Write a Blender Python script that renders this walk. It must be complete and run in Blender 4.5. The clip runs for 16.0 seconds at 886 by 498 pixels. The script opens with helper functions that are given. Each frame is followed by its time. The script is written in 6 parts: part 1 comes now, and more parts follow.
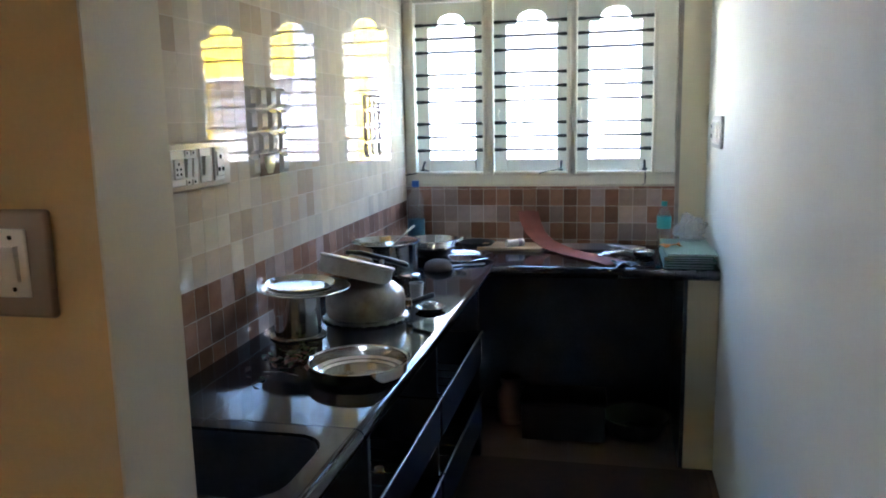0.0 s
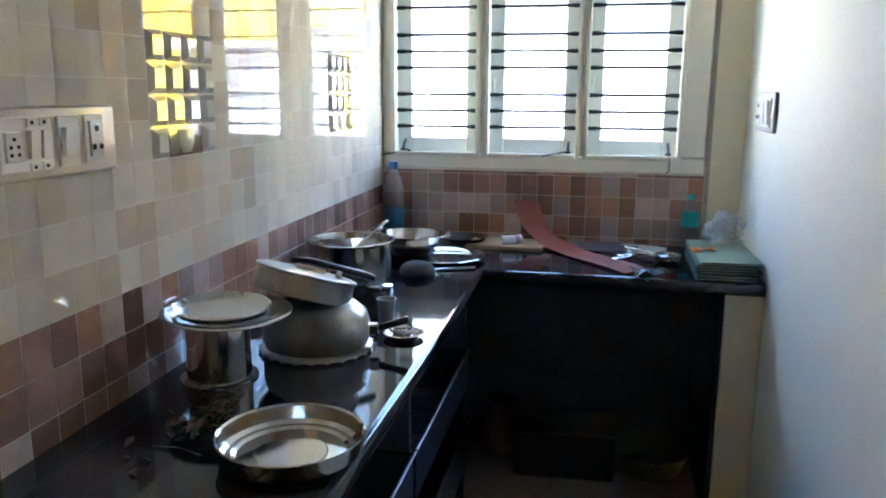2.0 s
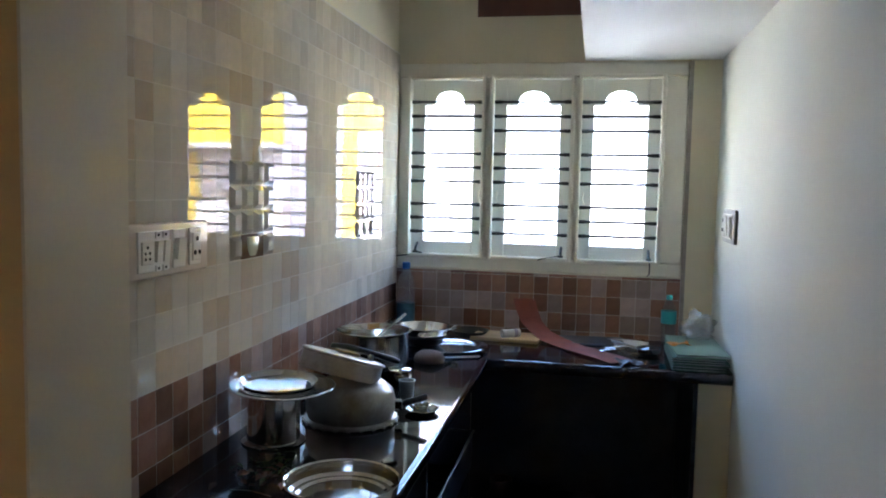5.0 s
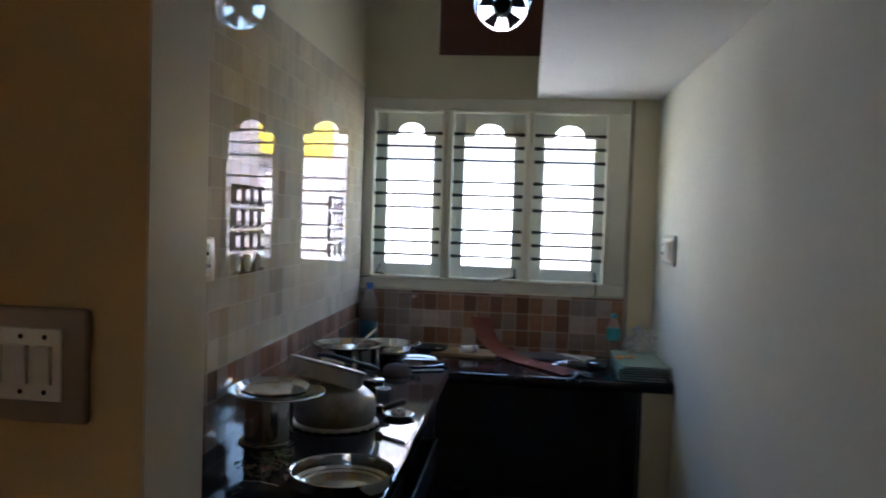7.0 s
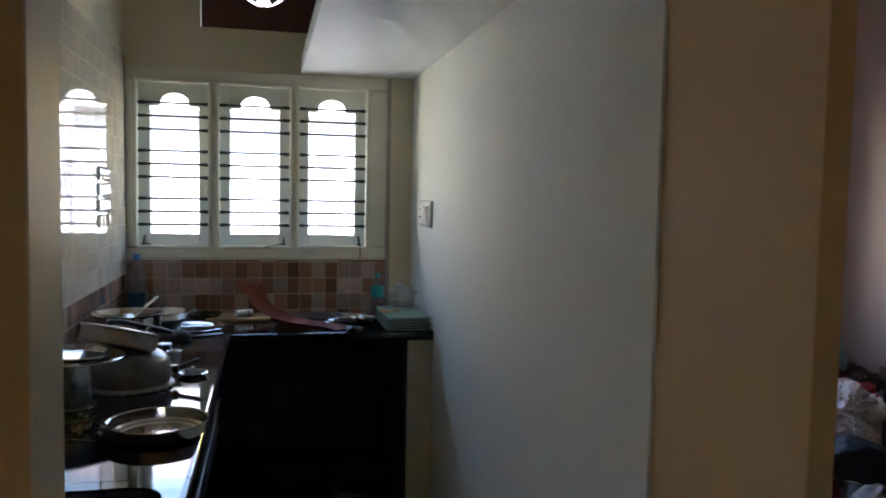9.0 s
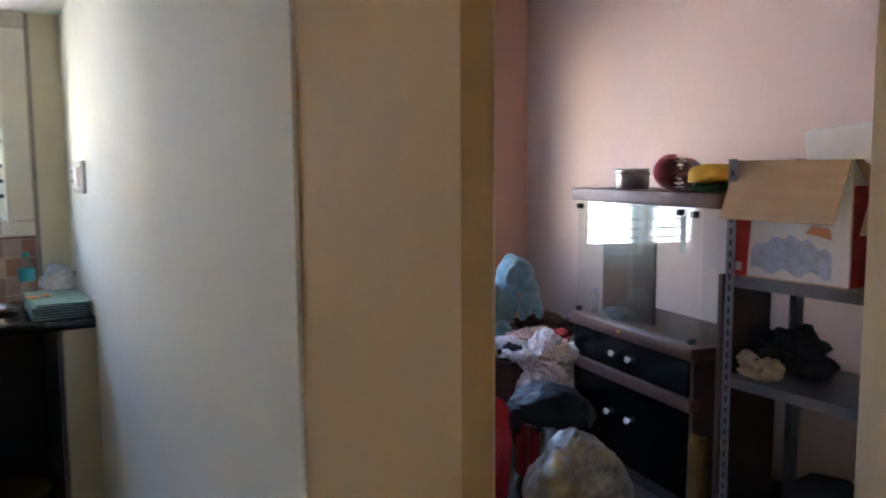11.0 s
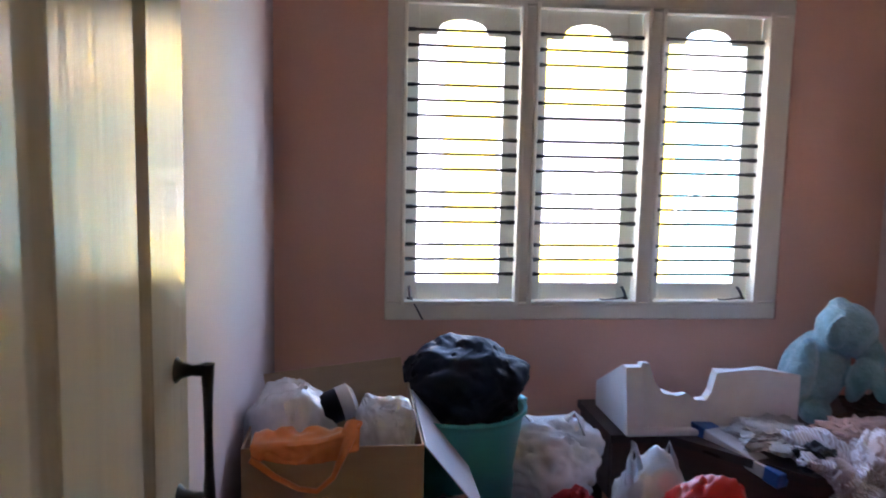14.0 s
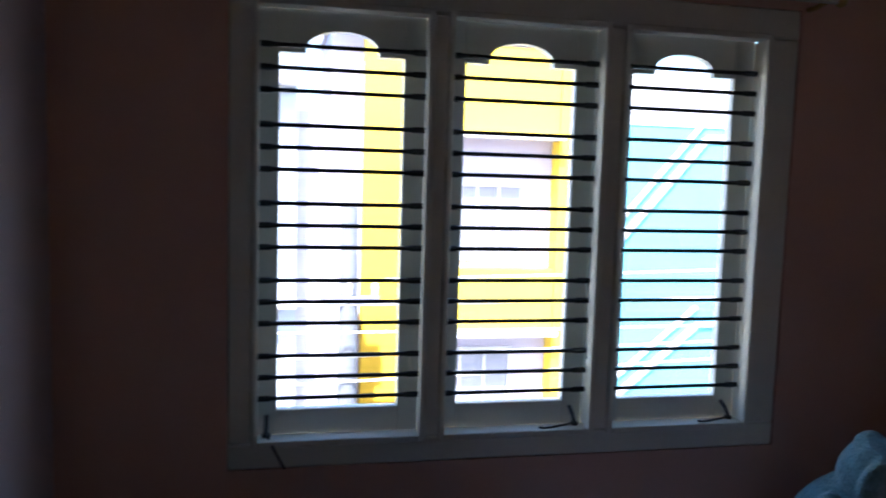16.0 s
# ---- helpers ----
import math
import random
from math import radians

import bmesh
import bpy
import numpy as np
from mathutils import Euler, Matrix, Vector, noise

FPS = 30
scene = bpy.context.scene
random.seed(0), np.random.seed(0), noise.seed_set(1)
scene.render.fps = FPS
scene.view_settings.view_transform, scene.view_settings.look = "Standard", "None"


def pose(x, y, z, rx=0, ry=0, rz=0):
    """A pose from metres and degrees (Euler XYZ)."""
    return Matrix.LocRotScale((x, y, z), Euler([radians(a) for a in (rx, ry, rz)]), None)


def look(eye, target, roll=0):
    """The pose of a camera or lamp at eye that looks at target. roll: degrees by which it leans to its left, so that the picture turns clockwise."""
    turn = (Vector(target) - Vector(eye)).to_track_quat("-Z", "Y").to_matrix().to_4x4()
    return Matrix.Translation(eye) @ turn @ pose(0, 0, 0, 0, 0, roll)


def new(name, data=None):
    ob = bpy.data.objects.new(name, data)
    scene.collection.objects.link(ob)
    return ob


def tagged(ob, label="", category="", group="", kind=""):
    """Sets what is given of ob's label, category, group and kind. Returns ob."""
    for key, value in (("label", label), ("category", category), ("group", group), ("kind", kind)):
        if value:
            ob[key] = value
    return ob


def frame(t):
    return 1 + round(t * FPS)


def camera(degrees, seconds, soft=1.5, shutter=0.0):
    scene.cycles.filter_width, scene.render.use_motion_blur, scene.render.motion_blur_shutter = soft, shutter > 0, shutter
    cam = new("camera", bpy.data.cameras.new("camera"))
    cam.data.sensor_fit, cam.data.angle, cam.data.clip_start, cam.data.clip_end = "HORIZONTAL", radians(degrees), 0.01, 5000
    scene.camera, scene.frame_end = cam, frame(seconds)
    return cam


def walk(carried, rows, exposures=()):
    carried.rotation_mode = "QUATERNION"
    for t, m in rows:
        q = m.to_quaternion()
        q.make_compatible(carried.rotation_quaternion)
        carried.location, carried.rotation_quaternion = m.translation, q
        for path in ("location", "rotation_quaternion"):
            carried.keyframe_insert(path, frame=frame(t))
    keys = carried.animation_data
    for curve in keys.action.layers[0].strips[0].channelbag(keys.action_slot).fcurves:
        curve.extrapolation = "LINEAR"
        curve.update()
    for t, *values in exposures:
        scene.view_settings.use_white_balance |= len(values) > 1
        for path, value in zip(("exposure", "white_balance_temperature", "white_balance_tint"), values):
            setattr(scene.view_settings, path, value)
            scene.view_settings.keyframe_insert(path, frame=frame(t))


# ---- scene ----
cam = camera(59.5, 16.0, soft=1.85, shutter=0.4)
EXPOSURE = [(0.0, 5.56, 5700, 8), (2.5, 5.7, 5600, 8), (3.5, 5.6, 5600, 8), (4.5, 5.3, 5700, 9), (7.0, 4.2, 6000, 9), (10.0, 4.68, 6200, 10), (12.3, 6.1, 6150, 16), (13.5, 5.8, 6150, 18), (14.5, 4.3, 6000, 19), (15.3, 3.4, 5500, 17), (16.0, 2.7, 5350, 9)]
PATH = [
    (0, (0.748, 0.076, 1.475), (0.323, 2.001, 1.138), -1.2),
    (0.5, (0.716, 0.209, 1.47), (0.28, 2.127, 1.107), -1.0),
    (1, (0.667, 0.416, 1.463), (0.304, 2.347, 1.09), -0.4),
    (1.5, (0.633, 0.566, 1.461), (0.323, 2.503, 1.074), 0.3),
    (2, (0.633, 0.687, 1.454), (0.245, 2.607, 1.053), 0.3),
    (2.5, (0.632, 0.722, 1.451), (0.206, 2.63, 1.033), 0.6),
    (3, (0.631, 0.678, 1.459), (0.187, 2.583, 1.041), 0.8),
    (3.5, (0.63, 0.592, 1.487), (0.236, 2.525, 1.158), 1.2),
    (4, (0.633, 0.485, 1.501), (0.269, 2.437, 1.257), 1.1),
    (4.5, (0.652, 0.374, 1.509), (0.27, 2.327, 1.314), 1.1),
    (6.8, (0.618, 0.068, 1.512), (0.294, 2.04, 1.437), 1.7),
    (7, (0.56, 0.037, 1.495), (0.344, 2.024, 1.415), 1.9),
    (7.5, (0.491, -0.038, 1.486), (0.465, 1.96, 1.402), 1.1),
    (8, (0.428, -0.129, 1.464), (0.576, 1.864, 1.374), 0.9),
    (8.5, (0.442, -0.182, 1.47), (0.721, 1.795, 1.355), 1.1),
    (9, (0.409, -0.238, 1.472), (0.855, 1.707, 1.338), 1.1),
    (9.5, (0.445, -0.245, 1.445), (1.017, 1.667, 1.311), 0.7),
    (10, (0.495, -0.185, 1.419), (1.232, 1.669, 1.28), 0.3),
    (10.2, (0.549, -0.15, 1.426), (1.357, 1.673, 1.271), 0.1),
    (12.3, (1.076, 0.376, 1.381), (2.361, 1.891, 1.148), -0.5),
    (12.5, (1.184, 0.433, 1.379), (2.328, 2.055, 1.131), -1.6),
    (13, (1.372, 0.505, 1.394), (2.064, 2.359, 1.102), -1.1),
    (13.5, (1.482, 0.639, 1.415), (1.894, 2.575, 1.13), 0.6),
    (14, (1.586, 0.83, 1.413), (1.815, 2.803, 1.183), 1.2),
    (14.5, (1.667, 1.053, 1.433), (1.751, 3.04, 1.218), 1.1),
    (15, (1.743, 1.316, 1.444), (1.695, 3.308, 1.275), 1.2),
    (15.5, (1.764, 1.586, 1.566), (1.916, 3.572, 1.38), 2.0),
    (16, (1.837, 1.775, 1.582), (2.254, 3.721, 1.392), 1.7),
]
walk(cam, [(t, look(e, g, r)) for t, e, g, r in PATH], EXPOSURE)

# ---- world ----
world = bpy.data.worlds.new("sky")
scene.world = world
world.use_nodes = True
wn = world.node_tree.nodes
sky = wn.new("ShaderNodeTexSky")
sky.sky_type, sky.sun_disc = "NISHITA", False
sky.sun_elevation, sky.sun_rotation = radians(52), radians(200)
sky.dust_density = 2.5
wn["Background"].inputs["Strength"].default_value = 0.15
world.node_tree.links.new(sky.outputs[0], wn["Background"].inputs["Color"])
sun_data = bpy.data.lights.new("sun", "SUN")
sun_data.energy, sun_data.angle, sun_data.color = 4.0, radians(0.5), (1, 0.95, 0.88)
sun = new("sun", sun_data)
sun.matrix_world = look((-4, -10, 16), (0, 0, 0))


# ---- materials ----
def mat(name, color, rough=0.6, metal=0.0, vary=0.12, scale=6.0, fine=60.0, bump=0.15, spec=0.5,
        island=0.0, obj=0.0, alpha=1.0, trans=0.0, stretch=(1, 1, 1), dirt=None, dist=0.002, coat=0.0, sheen=0.0):
    m = bpy.data.materials.new(name)
    m.use_nodes = True
    nt = m.node_tree
    n, l = nt.nodes, nt.links
    b = n["Principled BSDF"]
    tc = n.new("ShaderNodeTexCoord")
    mp = n.new("ShaderNodeMapping")
    mp.inputs["Scale"].default_value = stretch
    l.new(tc.outputs["Object"], mp.inputs["Vector"])
    big = n.new("ShaderNodeTexNoise")
    big.inputs["Scale"].default_value, big.inputs["Detail"].default_value = scale, 4
    small = n.new("ShaderNodeTexNoise")
    small.inputs["Scale"].default_value, small.inputs["Detail"].default_value = fine, 3
    for t in (big, small):
        l.new(mp.outputs[0], t.inputs["Vector"])
    add = n.new("ShaderNodeMath")
    add.operation = "ADD"
    l.new(big.outputs["Fac"], add.inputs[0])
    half = n.new("ShaderNodeMath")
    half.operation = "MULTIPLY"
    half.inputs[1].default_value = 0.5
    l.new(small.outputs["Fac"], half.inputs[0])
    l.new(half.outputs[0], add.inputs[1])
    ramp = n.new("ShaderNodeMapRange")
    ramp.inputs["From Min"].default_value, ramp.inputs["From Max"].default_value = 0.45, 1.05
    ramp.inputs["To Min"].default_value, ramp.inputs["To Max"].default_value = 1 - vary, 1 + vary
    l.new(add.outputs[0], ramp.inputs["Value"])
    value = ramp.outputs[0]
    for amount, kind in ((island, "ShaderNodeNewGeometry"), (obj, "ShaderNodeObjectInfo")):
        if amount:
            src = n.new(kind)
            mr = n.new("ShaderNodeMapRange")
            mr.inputs["To Min"].default_value, mr.inputs["To Max"].default_value = 1 - amount, 1 + amount
            l.new(src.outputs["Random Per Island" if kind.endswith("Geometry") else "Random"], mr.inputs["Value"])
            mu = n.new("ShaderNodeMath")
            mu.operation = "MULTIPLY"
            l.new(value, mu.inputs[0])
            l.new(mr.outputs[0], mu.inputs[1])
            value = mu.outputs[0]
    mix = n.new("ShaderNodeVectorMath")
    mix.operation = "SCALE"
    mix.inputs[0].default_value = color
    l.new(value, mix.inputs["Scale"])
    out = mix.outputs[0]
    if dirt:
        dn = n.new("ShaderNodeTexNoise")
        dn.inputs["Scale"].default_value, dn.inputs["Detail"].default_value = scale * 0.6, 6
        l.new(tc.outputs["Object"], dn.inputs["Vector"])
        dr = n.new("ShaderNodeMapRange")
        dr.inputs["From Min"].default_value, dr.inputs["From Max"].default_value = 0.52, 0.72
        l.new(dn.outputs["Fac"], dr.inputs["Value"])
        dm = n.new("ShaderNodeMix")
        dm.data_type = "RGBA"
        l.new(dr.outputs[0], dm.inputs[0])
        l.new(out, dm.inputs[6])
        dm.inputs[7].default_value = (*dirt, 1)
        out = dm.outputs[2]
    l.new(out, b.inputs["Base Color"])
    rr = n.new("ShaderNodeMapRange")
    rr.inputs["To Min"].default_value, rr.inputs["To Max"].default_value = max(0.02, rough * 0.8), min(1, rough * 1.2)
    l.new(big.outputs["Fac"], rr.inputs["Value"])
    l.new(rr.outputs[0], b.inputs["Roughness"])
    b.inputs["Metallic"].default_value = metal
    b.inputs["Specular IOR Level"].default_value = spec
    b.inputs["Alpha"].default_value = alpha
    b.inputs["Transmission Weight"].default_value = trans
    b.inputs["Coat Weight"].default_value = coat
    b.inputs["Coat Roughness"].default_value = 0.06
    b.inputs["Sheen Weight"].default_value = sheen
    if bump:
        bp = n.new("ShaderNodeBump")
        bp.inputs["Strength"].default_value, bp.inputs["Distance"].default_value = bump, dist
        l.new(add.outputs[0], bp.inputs["Height"])
        l.new(bp.outputs[0], b.inputs["Normal"])
    return m


def glass(name, tint=(1, 1, 1), rough=0.0):
    """Thin window glass: clear with a mirror-like sheen."""
    m = bpy.data.materials.new(name)
    m.use_nodes = True
    n, l = m.node_tree.nodes, m.node_tree.links
    n.remove(n["Principled BSDF"])
    tr, gl, mx, fr = (n.new("ShaderNodeBsdfTransparent"), n.new("ShaderNodeBsdfGlossy"), n.new("ShaderNodeMixShader"),
                      n.new("ShaderNodeMath"))
    lw, pw = n.new("ShaderNodeLayerWeight"), n.new("ShaderNodeMath")
    lw.inputs["Blend"].default_value = 0.5
    pw.operation, pw.inputs[1].default_value = "POWER", 4.0
    fr.operation, fr.inputs[1].default_value, fr.inputs[2].default_value = "MULTIPLY_ADD", 0.9, 0.045
    l.new(lw.outputs["Facing"], pw.inputs[0])
    l.new(pw.outputs[0], fr.inputs[0])
    tr.inputs[0].default_value = (*tint, 1)
    gl.inputs["Roughness"].default_value = rough
    l.new(fr.outputs[0], mx.inputs[0])
    l.new(tr.outputs[0], mx.inputs[1])
    l.new(gl.outputs[0], mx.inputs[2])
    l.new(mx.outputs[0], n["Material Output"].inputs["Surface"])
    return m


CREAM = mat("cream_wall_paint", (0.74, 0.67, 0.49), 0.6, vary=0.06, scale=2, fine=180, bump=0.12)
WHITE_WALL = mat("white_wall_paint", (0.74, 0.75, 0.68), 0.8, vary=0.05, scale=2, fine=160, bump=0.12)
JAMB = mat("pale_beige_jamb_paint", (0.66, 0.60, 0.48), 0.5, vary=0.06, scale=2, fine=160, bump=0.12)
HALL = mat("hall_ochre_paint", (0.64, 0.46, 0.25), 0.7, spec=0.25, vary=0.06, scale=2, fine=160, bump=0.12)
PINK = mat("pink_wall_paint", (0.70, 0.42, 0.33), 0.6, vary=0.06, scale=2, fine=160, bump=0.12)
# Partition and east wall: one pink, split darker and paler for their light.
MAUVE_PINK = mat("mauve_pink_wall_dimmed", (0.52, 0.42, 0.41), 0.7, spec=0.3, vary=0.05, scale=2, fine=160, bump=0.12)
PALE_PINK = mat("pale_pink_wall_lifted", (0.65, 0.51, 0.475), 0.65, spec=0.4, vary=0.05, scale=2, fine=160, bump=0.12)
CEIL = mat("white_ceiling", (0.82, 0.82, 0.80), 0.7, vary=0.04, scale=2, fine=120, bump=0.1)
PLASTER = mat("grey_plaster", (0.36, 0.31, 0.26), 0.8, vary=0.25, scale=14, bump=0.3)
GRANITE = mat("black_granite", (0.016, 0.018, 0.024), 0.055, vary=0.5, scale=40, fine=300, bump=0.02, spec=0.52)
# Dark stone; base raised towards navy to carry the veiling glare under the worktop.
BLACK = mat("haze_lifted_navy_slab", (0.045, 0.055, 0.080), 0.35, vary=0.4, scale=8, bump=0.06)
FLOOR = mat("brown_floor_tile", (0.16, 0.12, 0.10), 0.2, vary=0.15, scale=5, bump=0.05)
GROUT = mat("pale_grout", (0.70, 0.65, 0.58), 0.7, vary=0.1, scale=30, bump=0.2)
FRAME = mat("cream_frame_paint", (0.80, 0.77, 0.66), 0.35, vary=0.05, scale=5, fine=90, bump=0.12)
SASH = mat("pale_cream_sash_paint", (0.74, 0.75, 0.68), 0.4, vary=0.06, scale=5, fine=90, bump=0.12)
IRON = mat("dark_painted_iron", (0.025, 0.028, 0.03), 0.45, metal=0.3, vary=0.2, scale=20, bump=0.1)
STEEL = mat("stainless_steel", (0.62, 0.61, 0.59), 0.11, metal=1, vary=0.08, scale=10, fine=120, bump=0.02, stretch=(1, 1, 6))
ALUM = mat("worn_aluminium", (0.40, 0.385, 0.37), 0.33, metal=1, vary=0.18, scale=18, fine=140, bump=0.06, dirt=(0.22, 0.20, 0.17))
BAKELITE = mat("black_bakelite", (0.015, 0.015, 0.016), 0.3, vary=0.2, scale=20, bump=0.05)
DULL = mat("chrome_metal", (0.5, 0.5, 0.5), 0.25, metal=1, vary=0.1, scale=20, bump=0.03)
PLATE = mat("grey_beige_plastic", (0.60, 0.52, 0.45), 0.35, vary=0.05, scale=8, bump=0.03)
WHITE_PL = mat("white_plastic", (0.82, 0.80, 0.76), 0.3, vary=0.04, scale=8, bump=0.02)
DARK = mat("dark_hole", (0.01, 0.01, 0.01), 0.8, vary=0.1, bump=0)
WOOD_BOARD = mat("pale_chopping_wood", (0.50, 0.34, 0.18), 0.55, vary=0.2, scale=5, fine=30, bump=0.15, stretch=(1, 10, 10))
RED_WOOD = mat("red_brown_panel", (0.14, 0.05, 0.035), 0.5, vary=0.15, scale=4, fine=40, bump=0.1, stretch=(10, 10, 1))
CLEAR = glass("window_glass")
CLEAR2 = glass("cabinet_glass", (0.93, 0.97, 0.96))


# ---- mesh helpers ----
def box(bm, x0, x1, y0, y1, z0, z1, bevel=0.0, seg=1, m=None):
    vs = bmesh.ops.create_cube(bm, size=1)["verts"]
    for v in vs:
        v.co = Vector((x0 + (v.co.x + 0.5) * (x1 - x0), y0 + (v.co.y + 0.5) * (y1 - y0), z0 + (v.co.z + 0.5) * (z1 - z0)))
    if bevel:
        es = list({e for v in vs for e in v.link_edges})
        r = bmesh.ops.bevel(bm, geom=es, offset=bevel, segments=seg, affect="EDGES", profile=0.5)
        vs = list({v for f in r["faces"] for v in f.verts} | {v for v in vs if v.is_valid})
    if m is not None:
        bmesh.ops.transform(bm, matrix=m, verts=vs)
    return vs


def B(*a, **k):
    bm = bmesh.new()
    box(bm, *a, **k)
    return bm


def lathe(profile, seg=40, bm=None, at=(0, 0, 0)):
    """Turns a profile of (radius, height) pairs about the z axis."""
    bm = bm or bmesh.new()
    rings = []
    for r, z in profile:
        if r < 1e-5:
            rings.append([bm.verts.new((at[0], at[1], at[2] + z))])
        else:
            rings.append([bm.verts.new((at[0] + r * math.cos(2 * math.pi * i / seg), at[1] + r * math.sin(2 * math.pi * i / seg), at[2] + z))
                          for i in range(seg)])
    for a, b in zip(rings, rings[1:]):
        if len(a) == 1 and len(b) == 1:
            continue
        for i in range(seg):
            j = (i + 1) % seg
            q = ([a[0]] if len(a) == 1 else [a[i], a[j]]) + ([b[0]] if len(b) == 1 else [b[j], b[i]])
            bm.faces.new(q)
    return bm


def tube(points, r, seg=8, bm=None, flat=1.0):
    """A round (or flattened) bar along a line of points."""
    bm = bm or bmesh.new()
    pts = [Vector(p) for p in points]
    rs = r if isinstance(r, (list, tuple)) else [r] * len(pts)
    rings = []
    up = Vector((0, 0, 1))
    for i, p in enumerate(pts):
        d = (pts[min(i + 1, len(pts) - 1)] - pts[max(i - 1, 0)]).normalized()
        side = d.cross(up if abs(d.dot(up)) < 0.95 else Vector((1, 0, 0))).normalized()
        top = side.cross(d)
        rings.append([bm.verts.new(p + rs[i] * (math.cos(2 * math.pi * k / seg) * side + flat * math.sin(2 * math.pi * k / seg) * top))
                      for k in range(seg)])
    for a, b in zip(rings, rings[1:]):
        for k in range(seg):
            bm.faces.new((a[k], a[(k + 1) % seg], b[(k + 1) % seg], b[k]))
    bm.faces.new(rings[0][::-1])
    bm.faces.new(rings[-1])
    return bm


def prism(poly, y0, y1, bm=None):
    """Extrudes an outline of (x, z) pairs from y0 to y1."""
    bm = bm or bmesh.new()
    a = [bm.verts.new((x, y0, z)) for x, z in poly]
    b = [bm.verts.new((x, y1, z)) for x, z in poly]
    bm.faces.new(a)
    bm.faces.new(b[::-1])
    for i in range(len(poly)):
        j = (i + 1) % len(poly)
        bm.faces.new((a[j], a[i], b[i], b[j]))
    return bm


def blob(rx, ry, rz, seed, crease=0.12, sub=4, freq=3.0, square=1.0, upright=0.35):
    """A soft crumpled lump standing on z = 0 (bags, bundles)."""
    bm = bmesh.new()
    bmesh.ops.create_icosphere(bm, subdivisions=sub, radius=1)
    off = Vector((seed * 7.3, seed * 3.1, seed * 1.7))
    for v in bm.verts:
        p = v.co.normalized()
        if square != 1.0:
            p = Vector([math.copysign(abs(c) ** square, c) for c in p])
        w = p + 0.35 * Vector((noise.noise(p * freq * 0.7 + off), noise.noise(p * freq * 0.7 - off), noise.noise(p * freq * 0.7 + off * 2)))
        k = noise.noise(p * freq * 0.45 + off) * crease * 1.6
        k += (abs(noise.noise(Vector((w.x * freq, w.y * freq, w.z * freq * upright)) + off)) ** 0.8 - 0.25) * crease * 1.1
        k += (abs(noise.noise(w * freq * 2.1 + off)) - 0.2) * -crease * 0.55
        k += noise.noise(w * freq * 5 + off) * crease * 0.16
        q = p * (1 + k)
        z = q.z
        if z < -0.55:
            z = -0.55 + (z + 0.55) * 0.25
        v.co = Vector((q.x * rx, q.y * ry, z * rz))
    low = min(v.co.z for v in bm.verts)
    for v in bm.verts:
        v.co.z -= low
    return bm


def mesh(name, bm, material, smooth=None):
    bmesh.ops.recalc_face_normals(bm, faces=bm.faces)
    me = bpy.data.meshes.new(name)
    bm.to_mesh(me)
    bm.free()
    for m in material if isinstance(material, (list, tuple)) else (material,):
        me.materials.append(m)
    if smooth:
        me.shade_smooth()
        me.set_sharp_from_angle(angle=radians(smooth))
    return me


def part(name, bm, material, parent=None, label="", smooth=None, at=None):
    ob = new(name, mesh(name, bm, material, smooth))
    if parent:
        ob.parent = parent
    if at is not None:
        ob.matrix_basis = at
    return tagged(ob, label) if label else ob


def thing(name, label, category, m=None, group="", kind=""):
    ob = new(name)
    ob.empty_display_size = 0.05
    if m is not None:
        ob.matrix_basis = m
    return tagged(ob, label, category, group, kind)


def setting(name, bm, material, label="", category="", smooth=None):
    return tagged(part(name, bm, material, smooth=smooth), label, category, kind="structure")


# ---- structure ----
KL, KR, WY = -0.278, 1.172, 3.86          # kitchen walls left and right, inner face of the outer wall
BL, BR = 1.28, 3.80                      # bedroom walls
TOP = 2.9
WT = 0.20
K_WIN = (-0.270, 1.034, 1.134, 2.088)     # kitchen window frame, outside
B_WIN = (1.709, 3.352, 0.773, 2.098)
VENT = (0.09, 0.69, 2.295, 2.80)

# outer wall, kitchen stretch with the window and ventilator openings
bm = bmesh.new()
for x0, x1, z0, z1 in ((KL - 0.2, K_WIN[1], 0, K_WIN[2]), (KL - 0.2, K_WIN[0], K_WIN[2], K_WIN[3]), (K_WIN[1], BL - 0.06, 0, K_WIN[3]),
                       (KL - 0.2, BL - 0.06, K_WIN[3], VENT[2]), (KL - 0.2, VENT[0], VENT[2], VENT[3]), (VENT[1], BL - 0.06, VENT[2], VENT[3]),
                       (KL - 0.2, BL - 0.06, VENT[3], TOP)):
    box(bm, x0, x1, WY, WY + WT, z0, z1)
setting("wall_north", bm, CREAM, "cream painted kitchen wall around the window", "wall")
bm = bmesh.new()
for x0, x1, z0, z1 in ((BL - 0.06, BR + 0.2, 0, B_WIN[2]), (BL - 0.06, B_WIN[0], B_WIN[2], B_WIN[3]), (B_WIN[1], BR + 0.2, B_WIN[2], B_WIN[3]),
                       (BL - 0.06, BR + 0.2, B_WIN[3], TOP)):
    box(bm, x0, x1, WY, WY + WT, z0, z1)
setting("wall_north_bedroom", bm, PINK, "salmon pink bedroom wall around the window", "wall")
setting("wall_west", B(KL - 0.2, KL, 0.99, WY, 0, TOP), CREAM, "cream kitchen wall above the tiling", "wall")
bm = B(KR, 1.2235, 1.18, WY, 0, TOP)
setting("wall_partition", bm, WHITE_WALL, "smooth white painted kitchen partition wall", "wall")
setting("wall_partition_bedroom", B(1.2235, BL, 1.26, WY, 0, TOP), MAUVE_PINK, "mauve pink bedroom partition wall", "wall")
